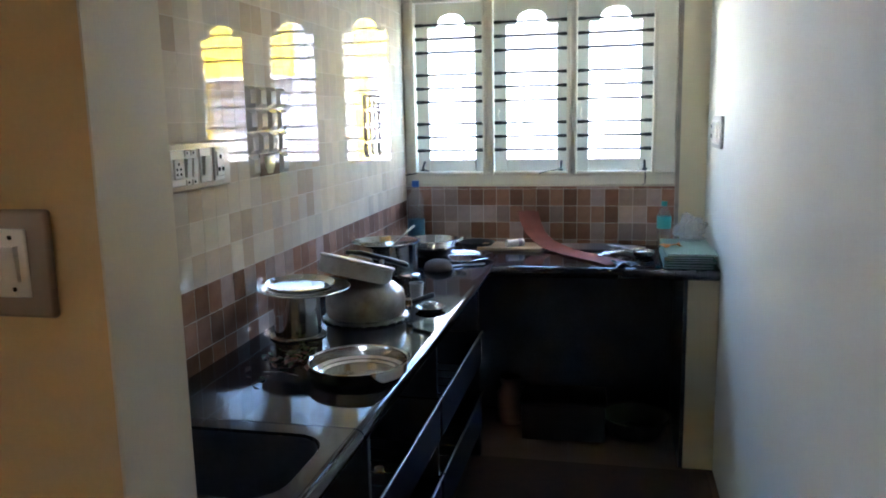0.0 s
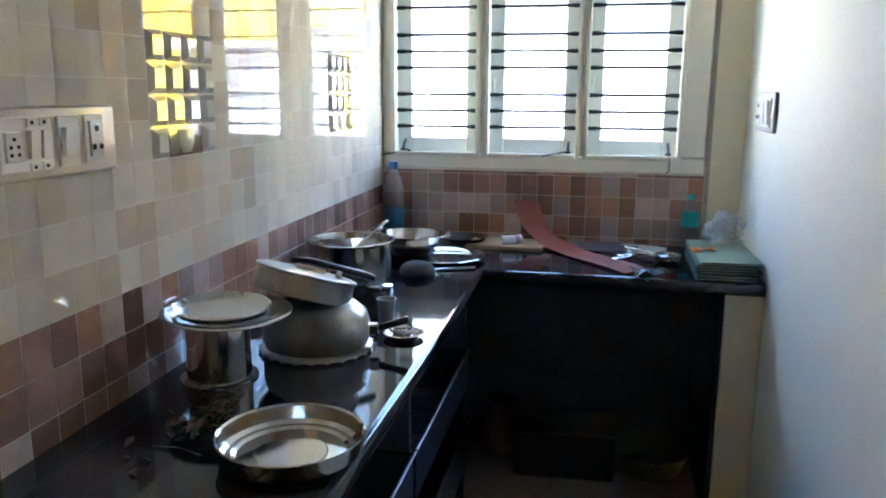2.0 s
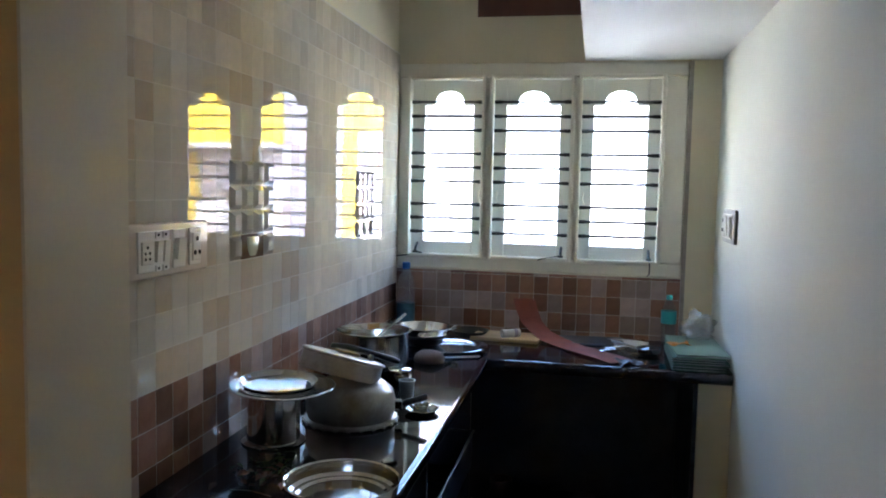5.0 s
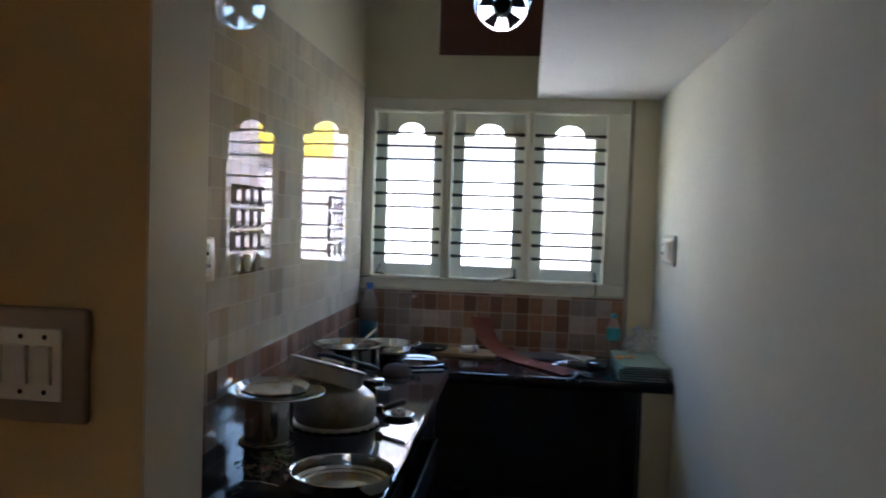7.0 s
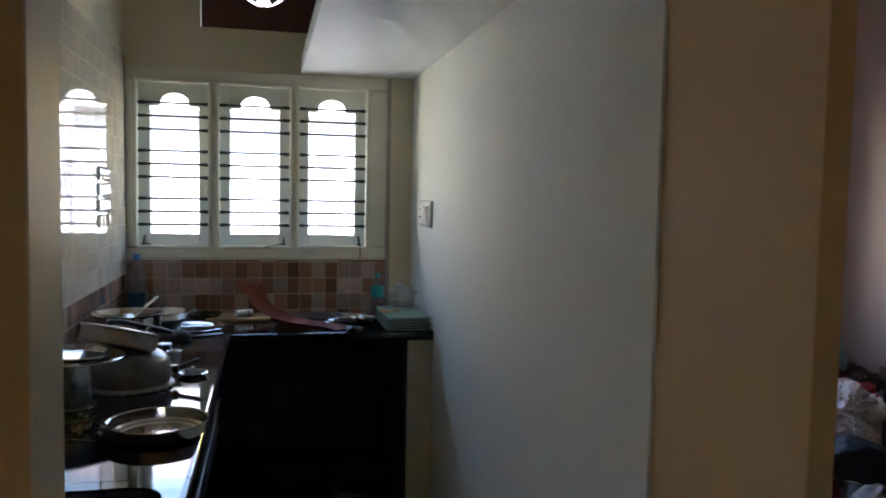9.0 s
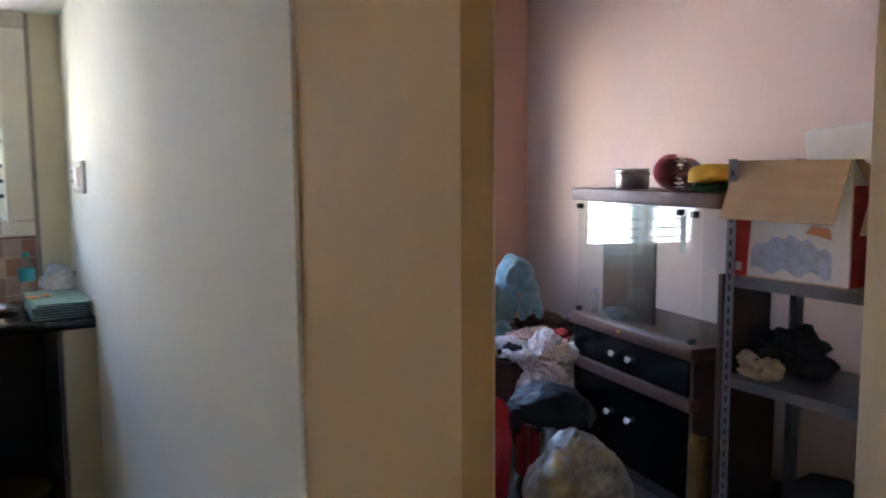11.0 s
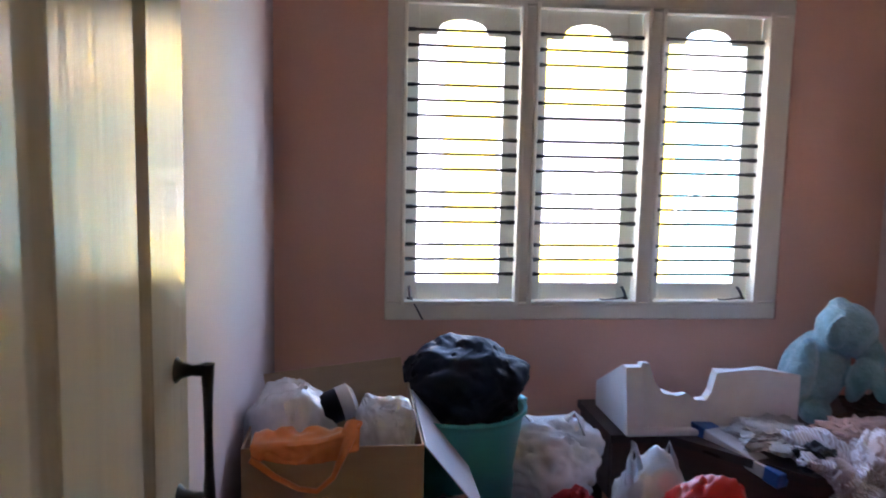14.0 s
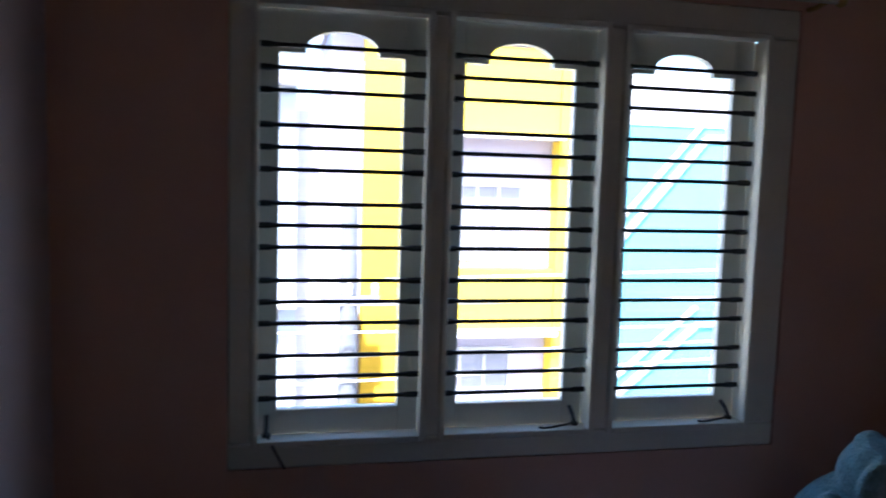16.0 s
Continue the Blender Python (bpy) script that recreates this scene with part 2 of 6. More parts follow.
setting("wall_partition_hall", B(KR + 0.008, 1.2235, 0.72, 1.1795, 0, TOP), HALL, "ochre painted wall end beside the bedroom door", "wall")
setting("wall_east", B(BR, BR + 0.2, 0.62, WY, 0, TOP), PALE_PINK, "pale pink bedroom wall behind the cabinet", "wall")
# hall: stub with the switch plate, door wall, closing walls
bm = B(-1.6, 0.071, 0.99, 1.166, 0, TOP)
setting("wall_hall", bm, HALL, "ochre hall wall beside the kitchen opening", "wall")
setting("wall_jamb", B(0.071, 0.075, 0.988, 1.17, 0, TOP), JAMB, "white painted jamb of the kitchen opening", "wall")
bm = B(2.10, BR + 0.2, 0.62, 0.74, 0, TOP)
box(bm, 1.2235, 2.10, 0.62, 0.74, 2.12, TOP)
setting("wall_door", bm, HALL, "ochre hall wall with the bedroom doorway", "wall")
# Unseen opening left in the west wall, added to let daylight brighten the hall.
bm = B(-1.8, -1.6, -2.2, -1.42, 0, TOP)
box(bm, -1.8, -1.6, -1.08, 1.17, 0, TOP)
box(bm, -1.8, -1.6, -1.42, -1.08, 0, 1.15)
box(bm, -1.8, -1.6, -1.42, -1.08, 1.85, TOP)
setting("wall_hall_west", bm, HALL, "ochre hall wall", "wall")
setting("wall_hall_south", B(-1.6, 2.6, -2.2, -2.0, 0, TOP), HALL, "ochre hall wall", "wall")
bm = B(2.6, 2.8, -2.2, 0.62, 0, TOP)
setting("wall_hall_east", bm, HALL, "ochre hall wall", "wall")
setting("floor", B(-1.8, BR + 0.2, -2.2, WY + WT, -0.12, 0), FLOOR, "dark brown tiled floor", "floor")
setting("ceiling", B(-1.8, BR + 0.2, -2.2, WY + WT, TOP, TOP + 0.12), CEIL, "white plastered ceiling", "ceiling")
setting("loft", B(0.583, KR, 1.2, WY, 2.092, 2.172, 0.004), CEIL, "white concrete storage loft slab along the partition", "loft")


# ---- windows ----
def arch_line(x0, x1, zs, za):
    """Lower edge of a shutter's head rail: flat shoulders, then an arch."""
    c, r = (x0 + x1) / 2, (x1 - x0) * 0.295
    pts = [(x0, zs), (c - r, zs), (c + r, zs), (x1, zs)]
    pts += [(c - r * 0.999 * math.cos(math.pi * i / 16), zs + (za - zs) * math.sin(math.pi * i / 16) ** 0.75) for i in range(17)]
    return pts


def window(name, label, W, opens, z0, z1, glass_z, bars, stay_side):
    x0, x1, zb, zt = W
    root = thing(name, label, "window", kind="structure")
    yf, yb = WY + 0.002, WY + 0.08
    xs = [x0] + [v for o in opens for v in o] + [x1]
    # outer frame members and mullions
    part("window_frame", B(x0, x1, yf, yb, zb, z0, 0.006), FRAME, root, smooth=40)
    part("window_frame", B(x0, x1, yf, yb, z1, zt, 0.006), FRAME, root, smooth=40)
    for i in range(0, len(xs), 2):
        part("mullion" if 0 < i < len(xs) - 2 else "window_frame", B(xs[i], xs[i + 1], yf + (0.004 if 0 < i < len(xs) - 2 else 0), yb, z0, z1, 0.006), FRAME, root, smooth=40)
    for i, (a, b) in enumerate(opens):
        bead = bmesh.new()
        for c0, c1, d0, d1 in ((a - 0.012, a + 0.006, z0 - 0.012, z1 + 0.012), (b - 0.006, b + 0.012, z0 - 0.012, z1 + 0.012)):
            box(bead, c0, c1, yf - 0.006, yf + 0.03, d0, d1, 0.003)
        for d0, d1 in ((z0 - 0.012, z0 + 0.006), (z1 - 0.006, z1 + 0.012)):
            box(bead, a + 0.006, b - 0.006, yf - 0.006, yf + 0.03, d0, d1, 0.003)
        part("bead", bead, FRAME, root)
        # shutter with its arched light
        g0, gs, ga = glass_z
        st = 0.058
        sy0, sy1 = yb + 0.004, yb + 0.036
        outer = [(a - 0.01, z0 - 0.01), (b + 0.01, z0 - 0.01), (b + 0.01, z1 + 0.01), (a - 0.01, z1 + 0.01)]
        sash = bmesh.new()
        box(sash, outer[0][0], a + st, sy0, sy1, z0 - 0.01, z1 + 0.01, 0.003)
        box(sash, b - st, outer[1][0], sy0, sy1, z0 - 0.01, z1 + 0.01, 0.003)
        box(sash, a + st, b - st, sy0 + 0.001, sy1, z0 - 0.01, g0, 0.003)
        # head rail cut to the arch: upright strips side by side
        line = sorted(set(arch_line(a + st, b - st, gs, ga)))
        for (xa, za), (xb, zc) in zip(line, line[1:]):
            if xb - xa > 1e-5:
                q = [[sash.verts.new((x, y, z)) for x, z in ((xa, za), (xb, zc), (xb, z1 + 0.01), (xa, z1 + 0.01))] for y in (sy0 + 0.001, sy1)]
                sash.faces.new(q[0])
                sash.faces.new(q[1][::-1])
                for i0 in range(4):
                    sash.faces.new((q[0][(i0 + 1) % 4], q[0][i0], q[1][i0], q[1][(i0 + 1) % 4]))
        bmesh.ops.remove_doubles(sash, verts=sash.verts, dist=1e-5)
        s = part("shutter", sash, SASH, root, "pale painted shutter with arched light")
        p = part("pane", B(a + st - 0.005, b - st + 0.005, sy0 + 0.016, sy0 + 0.019, g0 - 0.005, ga + 0.01), CLEAR, s)
        p.visible_shadow = False
        for z in bars:
            part("bar", tube([(a - 0.004, WY + 0.058, z), (a + 0.036, WY + 0.058, z), (a + 0.041, WY + 0.058, z), (b - 0.041, WY + 0.058, z), (b - 0.036, WY + 0.058, z), (b + 0.004, WY + 0.058, z)],
                             [0.0085, 0.0085, 0.0062, 0.0062, 0.0085, 0.0085], 8), IRON, root, smooth=50)
        # peg stay: bracket, eye and hooked rod
        side = a + 0.03 if stay_side[i] < 0 or stay_side[i] == 3 else b - 0.035
        d = stay_side[i]
        yy = yf + 0.03
        stay = tube([(side, yb + 0.002, z0 + 0.05), (side, yy + 0.02, z0 + 0.035), (side, yy, z0 + 0.012)], 0.006, 8)
        lathe([(0, 0), (0.012, 0.001), (0.012, 0.01), (0, 0.012)], 12, stay, (side, yy + 0.004, z0 + 0.006))
        if abs(d) == 1:
            tube([(side, yy, z0 + 0.016), (side - 0.04 * d, yy - 0.02, z0 + 0.008), (side - 0.085, yy - 0.045, z0 - 0.01 + 0.012 * (d > 0)), (side - 0.10, yy - 0.05, z0 - 0.004)], 0.0032, 6, stay)
        elif d == 4:
            tube([(side, yy, z0 + 0.016), (side - 0.03, yy - 0.008, z0 + 0.012), (side - 0.10, yy - 0.02, z0 + 0.008), (side - 0.118, yy - 0.022, z0 + 0.012)], 0.0034, 6, stay)
        elif d == 2:
            tube([(side, yy, z0 + 0.016), (side + 0.002, yf - 0.014, z0 - 0.004), (side + 0.002, yf - 0.018, z0 - 0.05), (side - 0.008, yf - 0.02, z0 - 0.058)], 0.0035, 6, stay)
        else:
            tube([(side, yy, z0 + 0.016), (side + 0.02, yf - 0.014, z0 - 0.012), (side + 0.045, yf - 0.016, z0 - 0.06), (side + 0.05, yf - 0.02, z0 - 0.066)], 0.0035, 6, stay)
        part("peg_stay", stay, IRON, root, "dark iron peg stay", smooth=50)
        # lever handle on the closing stile
        hx = b - 0.022 if i == 0 else a + 0.022
        hz = z0 + (z1 - z0) * (0.36 if bars[0] - bars[-1] < 0.8 else 0.19)
        lev = tube([(hx, yb + 0.004, hz), (hx, yb - 0.02, hz)], 0.006, 8)
        tube([(hx, yb - 0.018, hz + 0.012), (hx - 0.004, yb - 0.022, hz - 0.02), (hx + 0.004, yb - 0.02, hz - 0.045)], 0.0045, 6, lev)
        part("lever", lev, FRAME, root, smooth=50)
    return root


K_BARS = [1.918 - 0.240 * g - 0.066 * k for g in range(3) for k in range(3)]
B_BARS = [1.914 - 0.2105 * g - 0.0595 * k for g in range(5) for k in range(3)]
window("window_1", "cream three-light kitchen window with iron bars and arched shutters", K_WIN,
       ((-0.22, 0.13), (0.172, 0.535), (0.572, 0.93)), 1.197, 2.022, (1.258, 1.905, 1.972), K_BARS, (-1, 1, 2))
window("window_2", "cream three-light bedroom window with fifteen iron bars each", B_WIN,
       ((1.781, 2.236), (2.296, 2.742), (2.806, 3.252)), 0.845, 2.012, (0.913, 1.90, 1.962), B_BARS, (3, 4, 4))

# ---- kitchen fittings ----
CT = 0.85
# worktop with a round-cornered sink cut-out
SX0, SX1, SY0, SY1 = -0.20, 0.205, 1.185, 1.457
def round_rect(x0, x1, y0, y1, r, n=6):
    pts = []
    for cx, cy, a in ((x1 - r, y1 - r, 0), (x0 + r, y1 - r, 90), (x0 + r, y0 + r, 180), (x1 - r, y0 + r, 270)):
        pts += [(cx + r * math.cos(radians(a + 90 * i / n)), cy + r * math.sin(radians(a + 90 * i / n))) for i in range(n + 1)]
    return pts


def slab_with_hole(x0, x1, y0, y1, hole, z0, z1):
    bm = bmesh.new()
    for z in (z0, z1):
        o = [bm.verts.new((x, y, z)) for x, y in ((x0, y0), (x1, y0), (x1, y1), (x0, y1))]
        h = [bm.verts.new((x, y, z)) for x, y in hole]
        es = [bm.edges.new((l[i], l[(i + 1) % len(l)])) for l in (o, h) for i in range(len(l))]
        bmesh.ops.triangle_fill(bm, use_beauty=True, edges=es)
        if z == z0:
            low = (o, h)
    for a, b in zip(low, (o, h)):
        for i in range(len(a)):
            j = (i + 1) % len(a)
            bm.faces.new((a[i], a[j], b[j], b[i]))
    return bm


hole = round_rect(SX0, SX1, SY0, SY1, 0.07)
worktop = thing("worktop", "polished black granite L-shaped kitchen worktop with bullnose edge", "worktop")
part("slab", slab_with_hole(KL, 0.24, 1.172, 1.50, hole, CT - 0.03, CT), GRANITE, worktop)
part("slab", B(KL, 0.24, 1.5015, WY - 0.012, CT - 0.03, CT, 0.0008), GRANITE, worktop)
part("slab", B(0.2405, KR, 3.275, WY - 0.012, CT - 0.03, CT, 0.0008), GRANITE, worktop)
edge = tube([(0.24, 1.172, CT - 0.0215), (0.24, 1.499, CT - 0.0215)], 0.021, 16)
part("edge", edge, GRANITE, worktop, smooth=60)
part("edge", tube([(0.24, 1.503, CT - 0.0215), (0.24, 3.27, CT - 0.0215)], 0.021, 16), GRANITE, worktop, smooth=60)
part("edge", tube([(0.235, 3.275, CT - 0.0245), (KR, 3.275, CT - 0.0245)], 0.024, 20), GRANITE, worktop, smooth=60)

sink = thing("sink", "deep black stone kitchen sink set under the worktop", "sink")
bowl = bmesh.new()
inner = round_rect(SX0 + 0.004, SX1 - 0.004, SY0 + 0.004, SY1 - 0.004, 0.07)
rings = []
for z, k in ((CT - 0.005, 1.0), (CT - 0.17, 0.96), (CT - 0.19, 0.9), (CT - 0.195, 0.1)):
    cx, cy = (SX0 + SX1) / 2, (SY0 + SY1) / 2
    rings.append([bowl.verts.new((cx + (x - cx) * k, cy + (y - cy) * k, z)) for x, y in inner])
for a, b in zip(rings, rings[1:]):
    for i in range(len(a)):
        bowl.faces.new((a[i], a[(i + 1) % len(a)], b[(i + 1) % len(b)], b[i]))
bowl.faces.new(rings[-1])
part("bowl", bowl, BLACK, sink, smooth=40)
part("drain", lathe([(0, 0.003), (0.03, 0.003), (0.038, 0.0), (0.038, -0.004)], 20, at=((SX0 + SX1) / 2, (SY0 + SY1) / 2, CT - 0.193)), DULL, sink, "round steel drain", smooth=40)

# supports under the worktop
base = thing("counter_stand", "black stone slabs and boards carrying the worktop", "counter")
for y0, y1 in ((1.172, 1.20), (1.70, 1.72), (2.42, 2.44), (3.225, 3.25)):
    part("upright_slab", B(KL + 0.001, 0.20, y0, y1, 0, CT - 0.031, 0.002), BLACK, base)
part("shelf", B(KL + 0.001, 0.16, 2.4405, 3.2245, 0.40, 0.42, 0.002), BLACK, base)
part("shelf", B(KL + 0.001, 0.16, 1.7205, 2.4195, 0.40, 0.42, 0.002), BLACK, base)
part("back_board", B(KL + 0.001, 1.05, 3.835, 3.847, 0.0, CT - 0.032), BLACK, base)
tagged(part("counter_pier", B(1.052, KR, 3.262, WY - 0.001, 0, CT - 0.031, 0.003), CREAM), "cream plastered pier carrying the worktop end", "pier")
part("side_slab", B(1.036, 1.0515, 3.27, 3.834, 0, CT - 0.032), BLACK, base)


def basket(y0, y1, z0, z1):
    root = thing("drawer_basket", "steel wire drawer basket sliding under the worktop", "drawer", group="wire drawers")
    x0, x1 = KL + 0.06, 0.215
    part("front_rail", tube([(x1, y0, z1), (x1, y1, z1)], 0.0045, 8), ALUM, root, smooth=60)
    part("front_panel", B(x1 - 0.012, x1 - 0.004, y0 + 0.004, y1 - 0.004, z0, z1 - 0.01, 0.002), BLACK, root, "dark glossy drawer front")
    for y in (y0 + 0.0045, y1 - 0.0045):
        part("side_rail", tube([(x0, y, z1), (x1 - 0.008, y, z1)], 0.005, 6), STEEL, root, smooth=60)
    for i in range(9):
        y = y0 + 0.03 + (y1 - y0 - 0.06) * i / 8
        part("wire", tube([(x0, y, z1), (x0, y, z0), (x1 - 0.014, y, z0)], 0.0022, 5), STEEL, root)


for y0, y1 in ((1.72, 2.42), (2.44, 3.225)):
    basket(y0, y1, 0.43, 0.57)
    basket(y0, y1, 0.14, 0.30)


# ---- switches and sockets ----
def rocker(parent, m, w=0.022, h=0.042):
    bm = prism([(-w / 2, -h / 2), (w / 2, -h / 2), (w / 2, h / 2), (-w / 2, h / 2)], 0, -0.006)
    for v in bm.verts:
        if v.co.y < -0.003 and v.co.z > 0:
            v.co.y -= 0.004
    return part("rocker", bm, WHITE_PL, parent, at=m)


def holes(parent, m, pts, r=0.0035):
    for x, z in pts:
        bm = lathe([(0, 0), (r, 0), (r, 0.0012), (0, 0.0012)], 10)
        part("pin_hole", bm, DARK, parent, at=m @ pose(x, 0, z, 90, 0, 0))


def plate(name, label, m, w, h, col=PLATE):
    root = thing(name, label, "switch", m)
    part("cover", B(-w / 2, w / 2, -0.014, 0, -h / 2, h / 2, 0.006, 3), col, root, smooth=40)
    return root


# large board on the tiled wall: local x runs along the wall, local y into it
m = pose(KL + 0.010, 1.823, 1.367, 0, 0, 90)
sb = plate("switch_board", "beige plastic kitchen switch board with white switches and sockets", m, 0.34, 0.116)
part("module_frame", B(-0.125, -0.005, -0.018, -0.0135, -0.043, 0.043, 0.002), WHITE_PL, sb)
part("module_frame", B(0.008, 0.062, -0.018, -0.0135, -0.043, 0.043, 0.002), WHITE_PL, sb)
part("module_frame", B(0.078, 0.130, -0.018, -0.0135, -0.043, 0.043, 0.002), WHITE_PL, sb)
part("socket_face", B(-0.116, -0.080, -0.0225, -0.0175, -0.026, 0.022, 0.002), WHITE_PL, sb)
holes(sb, pose(-0.098, -0.0226, -0.002), [(-0.008, -0.012), (0.008, -0.012), (-0.008, 0.0), (0.008, 0.0), (0, 0.012)], 0.003)
for x in (-0.055, -0.027):
    rocker(sb, pose(x, -0.0182, -0.001), 0.021, 0.044)
    for z in (-0.036, 0.034):
        part("screw_cap", B(x - 0.009, x + 0.009, -0.021, -0.0178, z - 0.007, z + 0.007, 0.001), WHITE_PL, sb)
        holes(sb, pose(x, -0.0212, z), [(0, 0)], 0.003)
rocker(sb, pose(0.034, -0.0182, 0), 0.034, 0.046)
part("socket_face", B(0.086, 0.122, -0.0225, -0.0175, -0.032, 0.032, 0.002), WHITE_PL, sb)
holes(sb, pose(0.104, -0.0226, 0), [(0, 0.018), (-0.010, -0.014), (0.010, -0.014)], 0.0055)
# long socket plate on the partition
m = pose(KR, 3.445, 1.389, 0, 0, -90)
GREY_PL = mat("grey_plastic_plate", (0.50, 0.50, 0.49), 0.35, vary=0.06, scale=8, bump=0.03)
ws = plate("wall_socket", "grey plastic wall socket plate with white switch and socket", m, 0.26, 0.13, GREY_PL)
part("module_frame", B(-0.105, 0.105, -0.019, -0.0135, -0.048, 0.048, 0.002), WHITE_PL, ws)
part("socket_face", B(-0.095, -0.020, -0.025, -0.0185, -0.042, 0.042, 0.003), WHITE_PL, ws)
holes(ws, pose(-0.058, -0.0252, 0), [(0, 0.022), (-0.015, -0.016), (0.015, -0.016)], 0.0075)
for x in (0.016, 0.074):
    rocker(ws, pose(x, -0.0192, 0), 0.036, 0.076)
# hall plate
m = pose(-0.105, 0.99, 1.286, 0, 0, 0)
BROWN_PL = mat("brown_plastic", (0.34, 0.25, 0.19), 0.4, vary=0.06, scale=8, bump=0.03)
hs = plate("hall_switch", "brown framed hall switch plate with white rockers", m, 0.21, 0.152, BROWN_PL)
part("module_frame", B(-0.078, 0.073, -0.019, -0.0135, -0.046, 0.050, 0.002), WHITE_PL, hs)
for x in (-0.056, -0.019, 0.017, 0.050):
    rocker(hs, pose(x, -0.0192, 0.002), 0.022, 0.05)
    holes(hs, pose(x, -0.0192, 0.038), [(0, 0)], 0.0032)
    holes(hs, pose(x, -0.0192, -0.034), [(0, 0)], 0.0032)

# ---- ventilator ----
vent = thing("ventilator", "red-brown ventilator board with a round exhaust fan opening", "exhaust fan")
cx, cz, rr = 0.395, 2.545, 0.135
n = 48
bm = bmesh.new()
oct_pts = []
for i in range(n):
    a = 2 * math.pi * i / n
    s = max(abs(math.cos(a)), abs(math.sin(a)))
    oct_pts.append((cx + 0.302 * math.cos(a) / s, cz + 0.252 * math.sin(a) / s))
for y0 in (WY + 0.002, WY + 0.03):
    o = [bm.verts.new((x, y0, z)) for x, z in oct_pts]
    c = [bm.verts.new((cx + rr * math.cos(2 * math.pi * i / n), y0, cz + rr * math.sin(2 * math.pi * i / n))) for i in range(n)]
    for i in range(n):
        bm.faces.new((o[i], o[(i + 1) % n], c[(i + 1) % n], c[i]))
    if y0 < WY + 0.01:
        first = c
for i in range(n):
    bm.faces.new((first[i], first[(i + 1) % n], c[(i + 1) % n], c[i]))
part("board", bm, RED_WOOD, vent)
ring = lathe([(rr - 0.001, -0.05), (rr - 0.012, -0.05), (rr - 0.012, 0.01), (rr - 0.001, 0.01), (rr - 0.001, -0.05)], 40)
fm = pose(cx, WY + 0.045, cz, 90, 0, 0)
part("fan_ring", ring, IRON, vent, smooth=40, at=fm)
part("hub", lathe([(0, 0.03), (0.04, 0.03), (0.05, 0.015), (0.05, -0.03), (0, -0.03)], 24), IRON, vent, smooth=40, at=fm)
for k in range(5):
    bl = bmesh.new()
    vs = []
    for r_, w_, tw in ((0.045, 0.030, 0.008), (0.08, 0.055, 0.014), (0.112, 0.075, 0.018)):
        vs.append([bl.verts.new((r_, -w_ / 2, -tw)), bl.verts.new((r_, w_ / 2, tw)), bl.verts.new((r_, w_ / 2, tw + 0.002)), bl.verts.new((r_, -w_ / 2, -tw + 0.002))])
    for a, b in zip(vs, vs[1:]):
        for i in range(4):
            bl.faces.new((a[i], a[(i + 1) % 4], b[(i + 1) % 4], b[i]))
    bl.faces.new(vs[0][::-1])
    bl.faces.new(vs[-1])
    part("blade", bl, IRON, vent, at=fm @ pose(0, 0, 0, 0, 0, 72 * k + 18))
for a in (30, 150, 270):
    part("bracket", tube([(0, 0, -0.025), (0.125 * math.cos(radians(a)), 0.125 * math.sin(radians(a)), -0.03)], 0.006, 6), IRON, vent, at=fm)

# raw plaster strip beside the window
setting("trim_plaster", B(1.035, 1.052, WY - 0.004, WY + 0.001, CT, 2.088), PLASTER, "grey unpainted plaster strip beside the window", "trim")


# ---- cookware on the worktop ----
def dish(r, h, t=0.0016, lip=0.006, base=0.9):
    return [(0, t), (r * base - 0.004, t), (r - t, 0.012), (r - t, h - 0.003), (r + lip - 0.001, h - 0.001), (r + lip, h + 0.001), (r, h + 0.002), (r, 0.012), (r * base, 0), (0, 0)]


def lathed(name, label, cat, profile, m, material=STEEL, seg=48, group=""):
    return tagged(part(name, lathe(profile, seg), material, smooth=35, at=m), label, cat, group)


thali = thing("thali", "wide stainless steel thali with upright rim lying on the worktop", "plate", pose(0.142, 1.828, CT))
part("dish", lathe([(0, 0.004), (0.06, 0.004), (0.063, 0.0015), (0.094, 0.0015), (0.100, 0.006), (0.110, 0.006), (0.117, 0.012), (0.120, 0.037), (0.124, 0.040), (0.125, 0.038), (0.1225, 0.036), (0.119, 0.010), (0.105, 0), (0, 0)], 64), STEEL, thali, smooth=35)

pot = thing("steel_pot", "upturned cylindrical steel pot with a flange at its mouth", "pot", pose(-0.146, 2.135, CT) @ Matrix.Diagonal((1.08, 1.08, 1, 1)))
part("body", lathe([(0.060, 0.003), (0.074, 0.002), (0.076, 0.004), (0.074, 0.006), (0.063, 0.008), (0.062, 0.128), (0.056, 0.135), (0, 0.135), (0, 0.133), (0.054, 0.132), (0.060, 0.126), (0.060, 0.003)], 48), STEEL, pot, smooth=35)
PLZ = CT + 0.136
lathed("wide_plate", "wide flat-rimmed steel plate resting on the upturned pot", "plate",
       [(0, 0.002), (0.102, 0.002), (0.110, 0.007), (0.134, 0.009), (0.136, 0.0075), (0.137, 0.0095), (0.134, 0.011), (0.110, 0.009), (0.101, 0.004), (0, 0.004)], pose(-0.130, 2.15, PLZ, 1.5, 2.0, 0))
lathed("small_thali", "shallow mirror-bright steel thali lying in the wide plate", "plate",
       [(0, 0.0015), (0.080, 0.0015), (0.090, 0.004), (0.098, 0.013), (0.101, 0.0145), (0.1015, 0.0125), (0.099, 0.010), (0.092, 0.001), (0.08, 0), (0, 0)], pose(-0.136, 2.143, PLZ + 0.0085, 1.5, 2.0, 0))

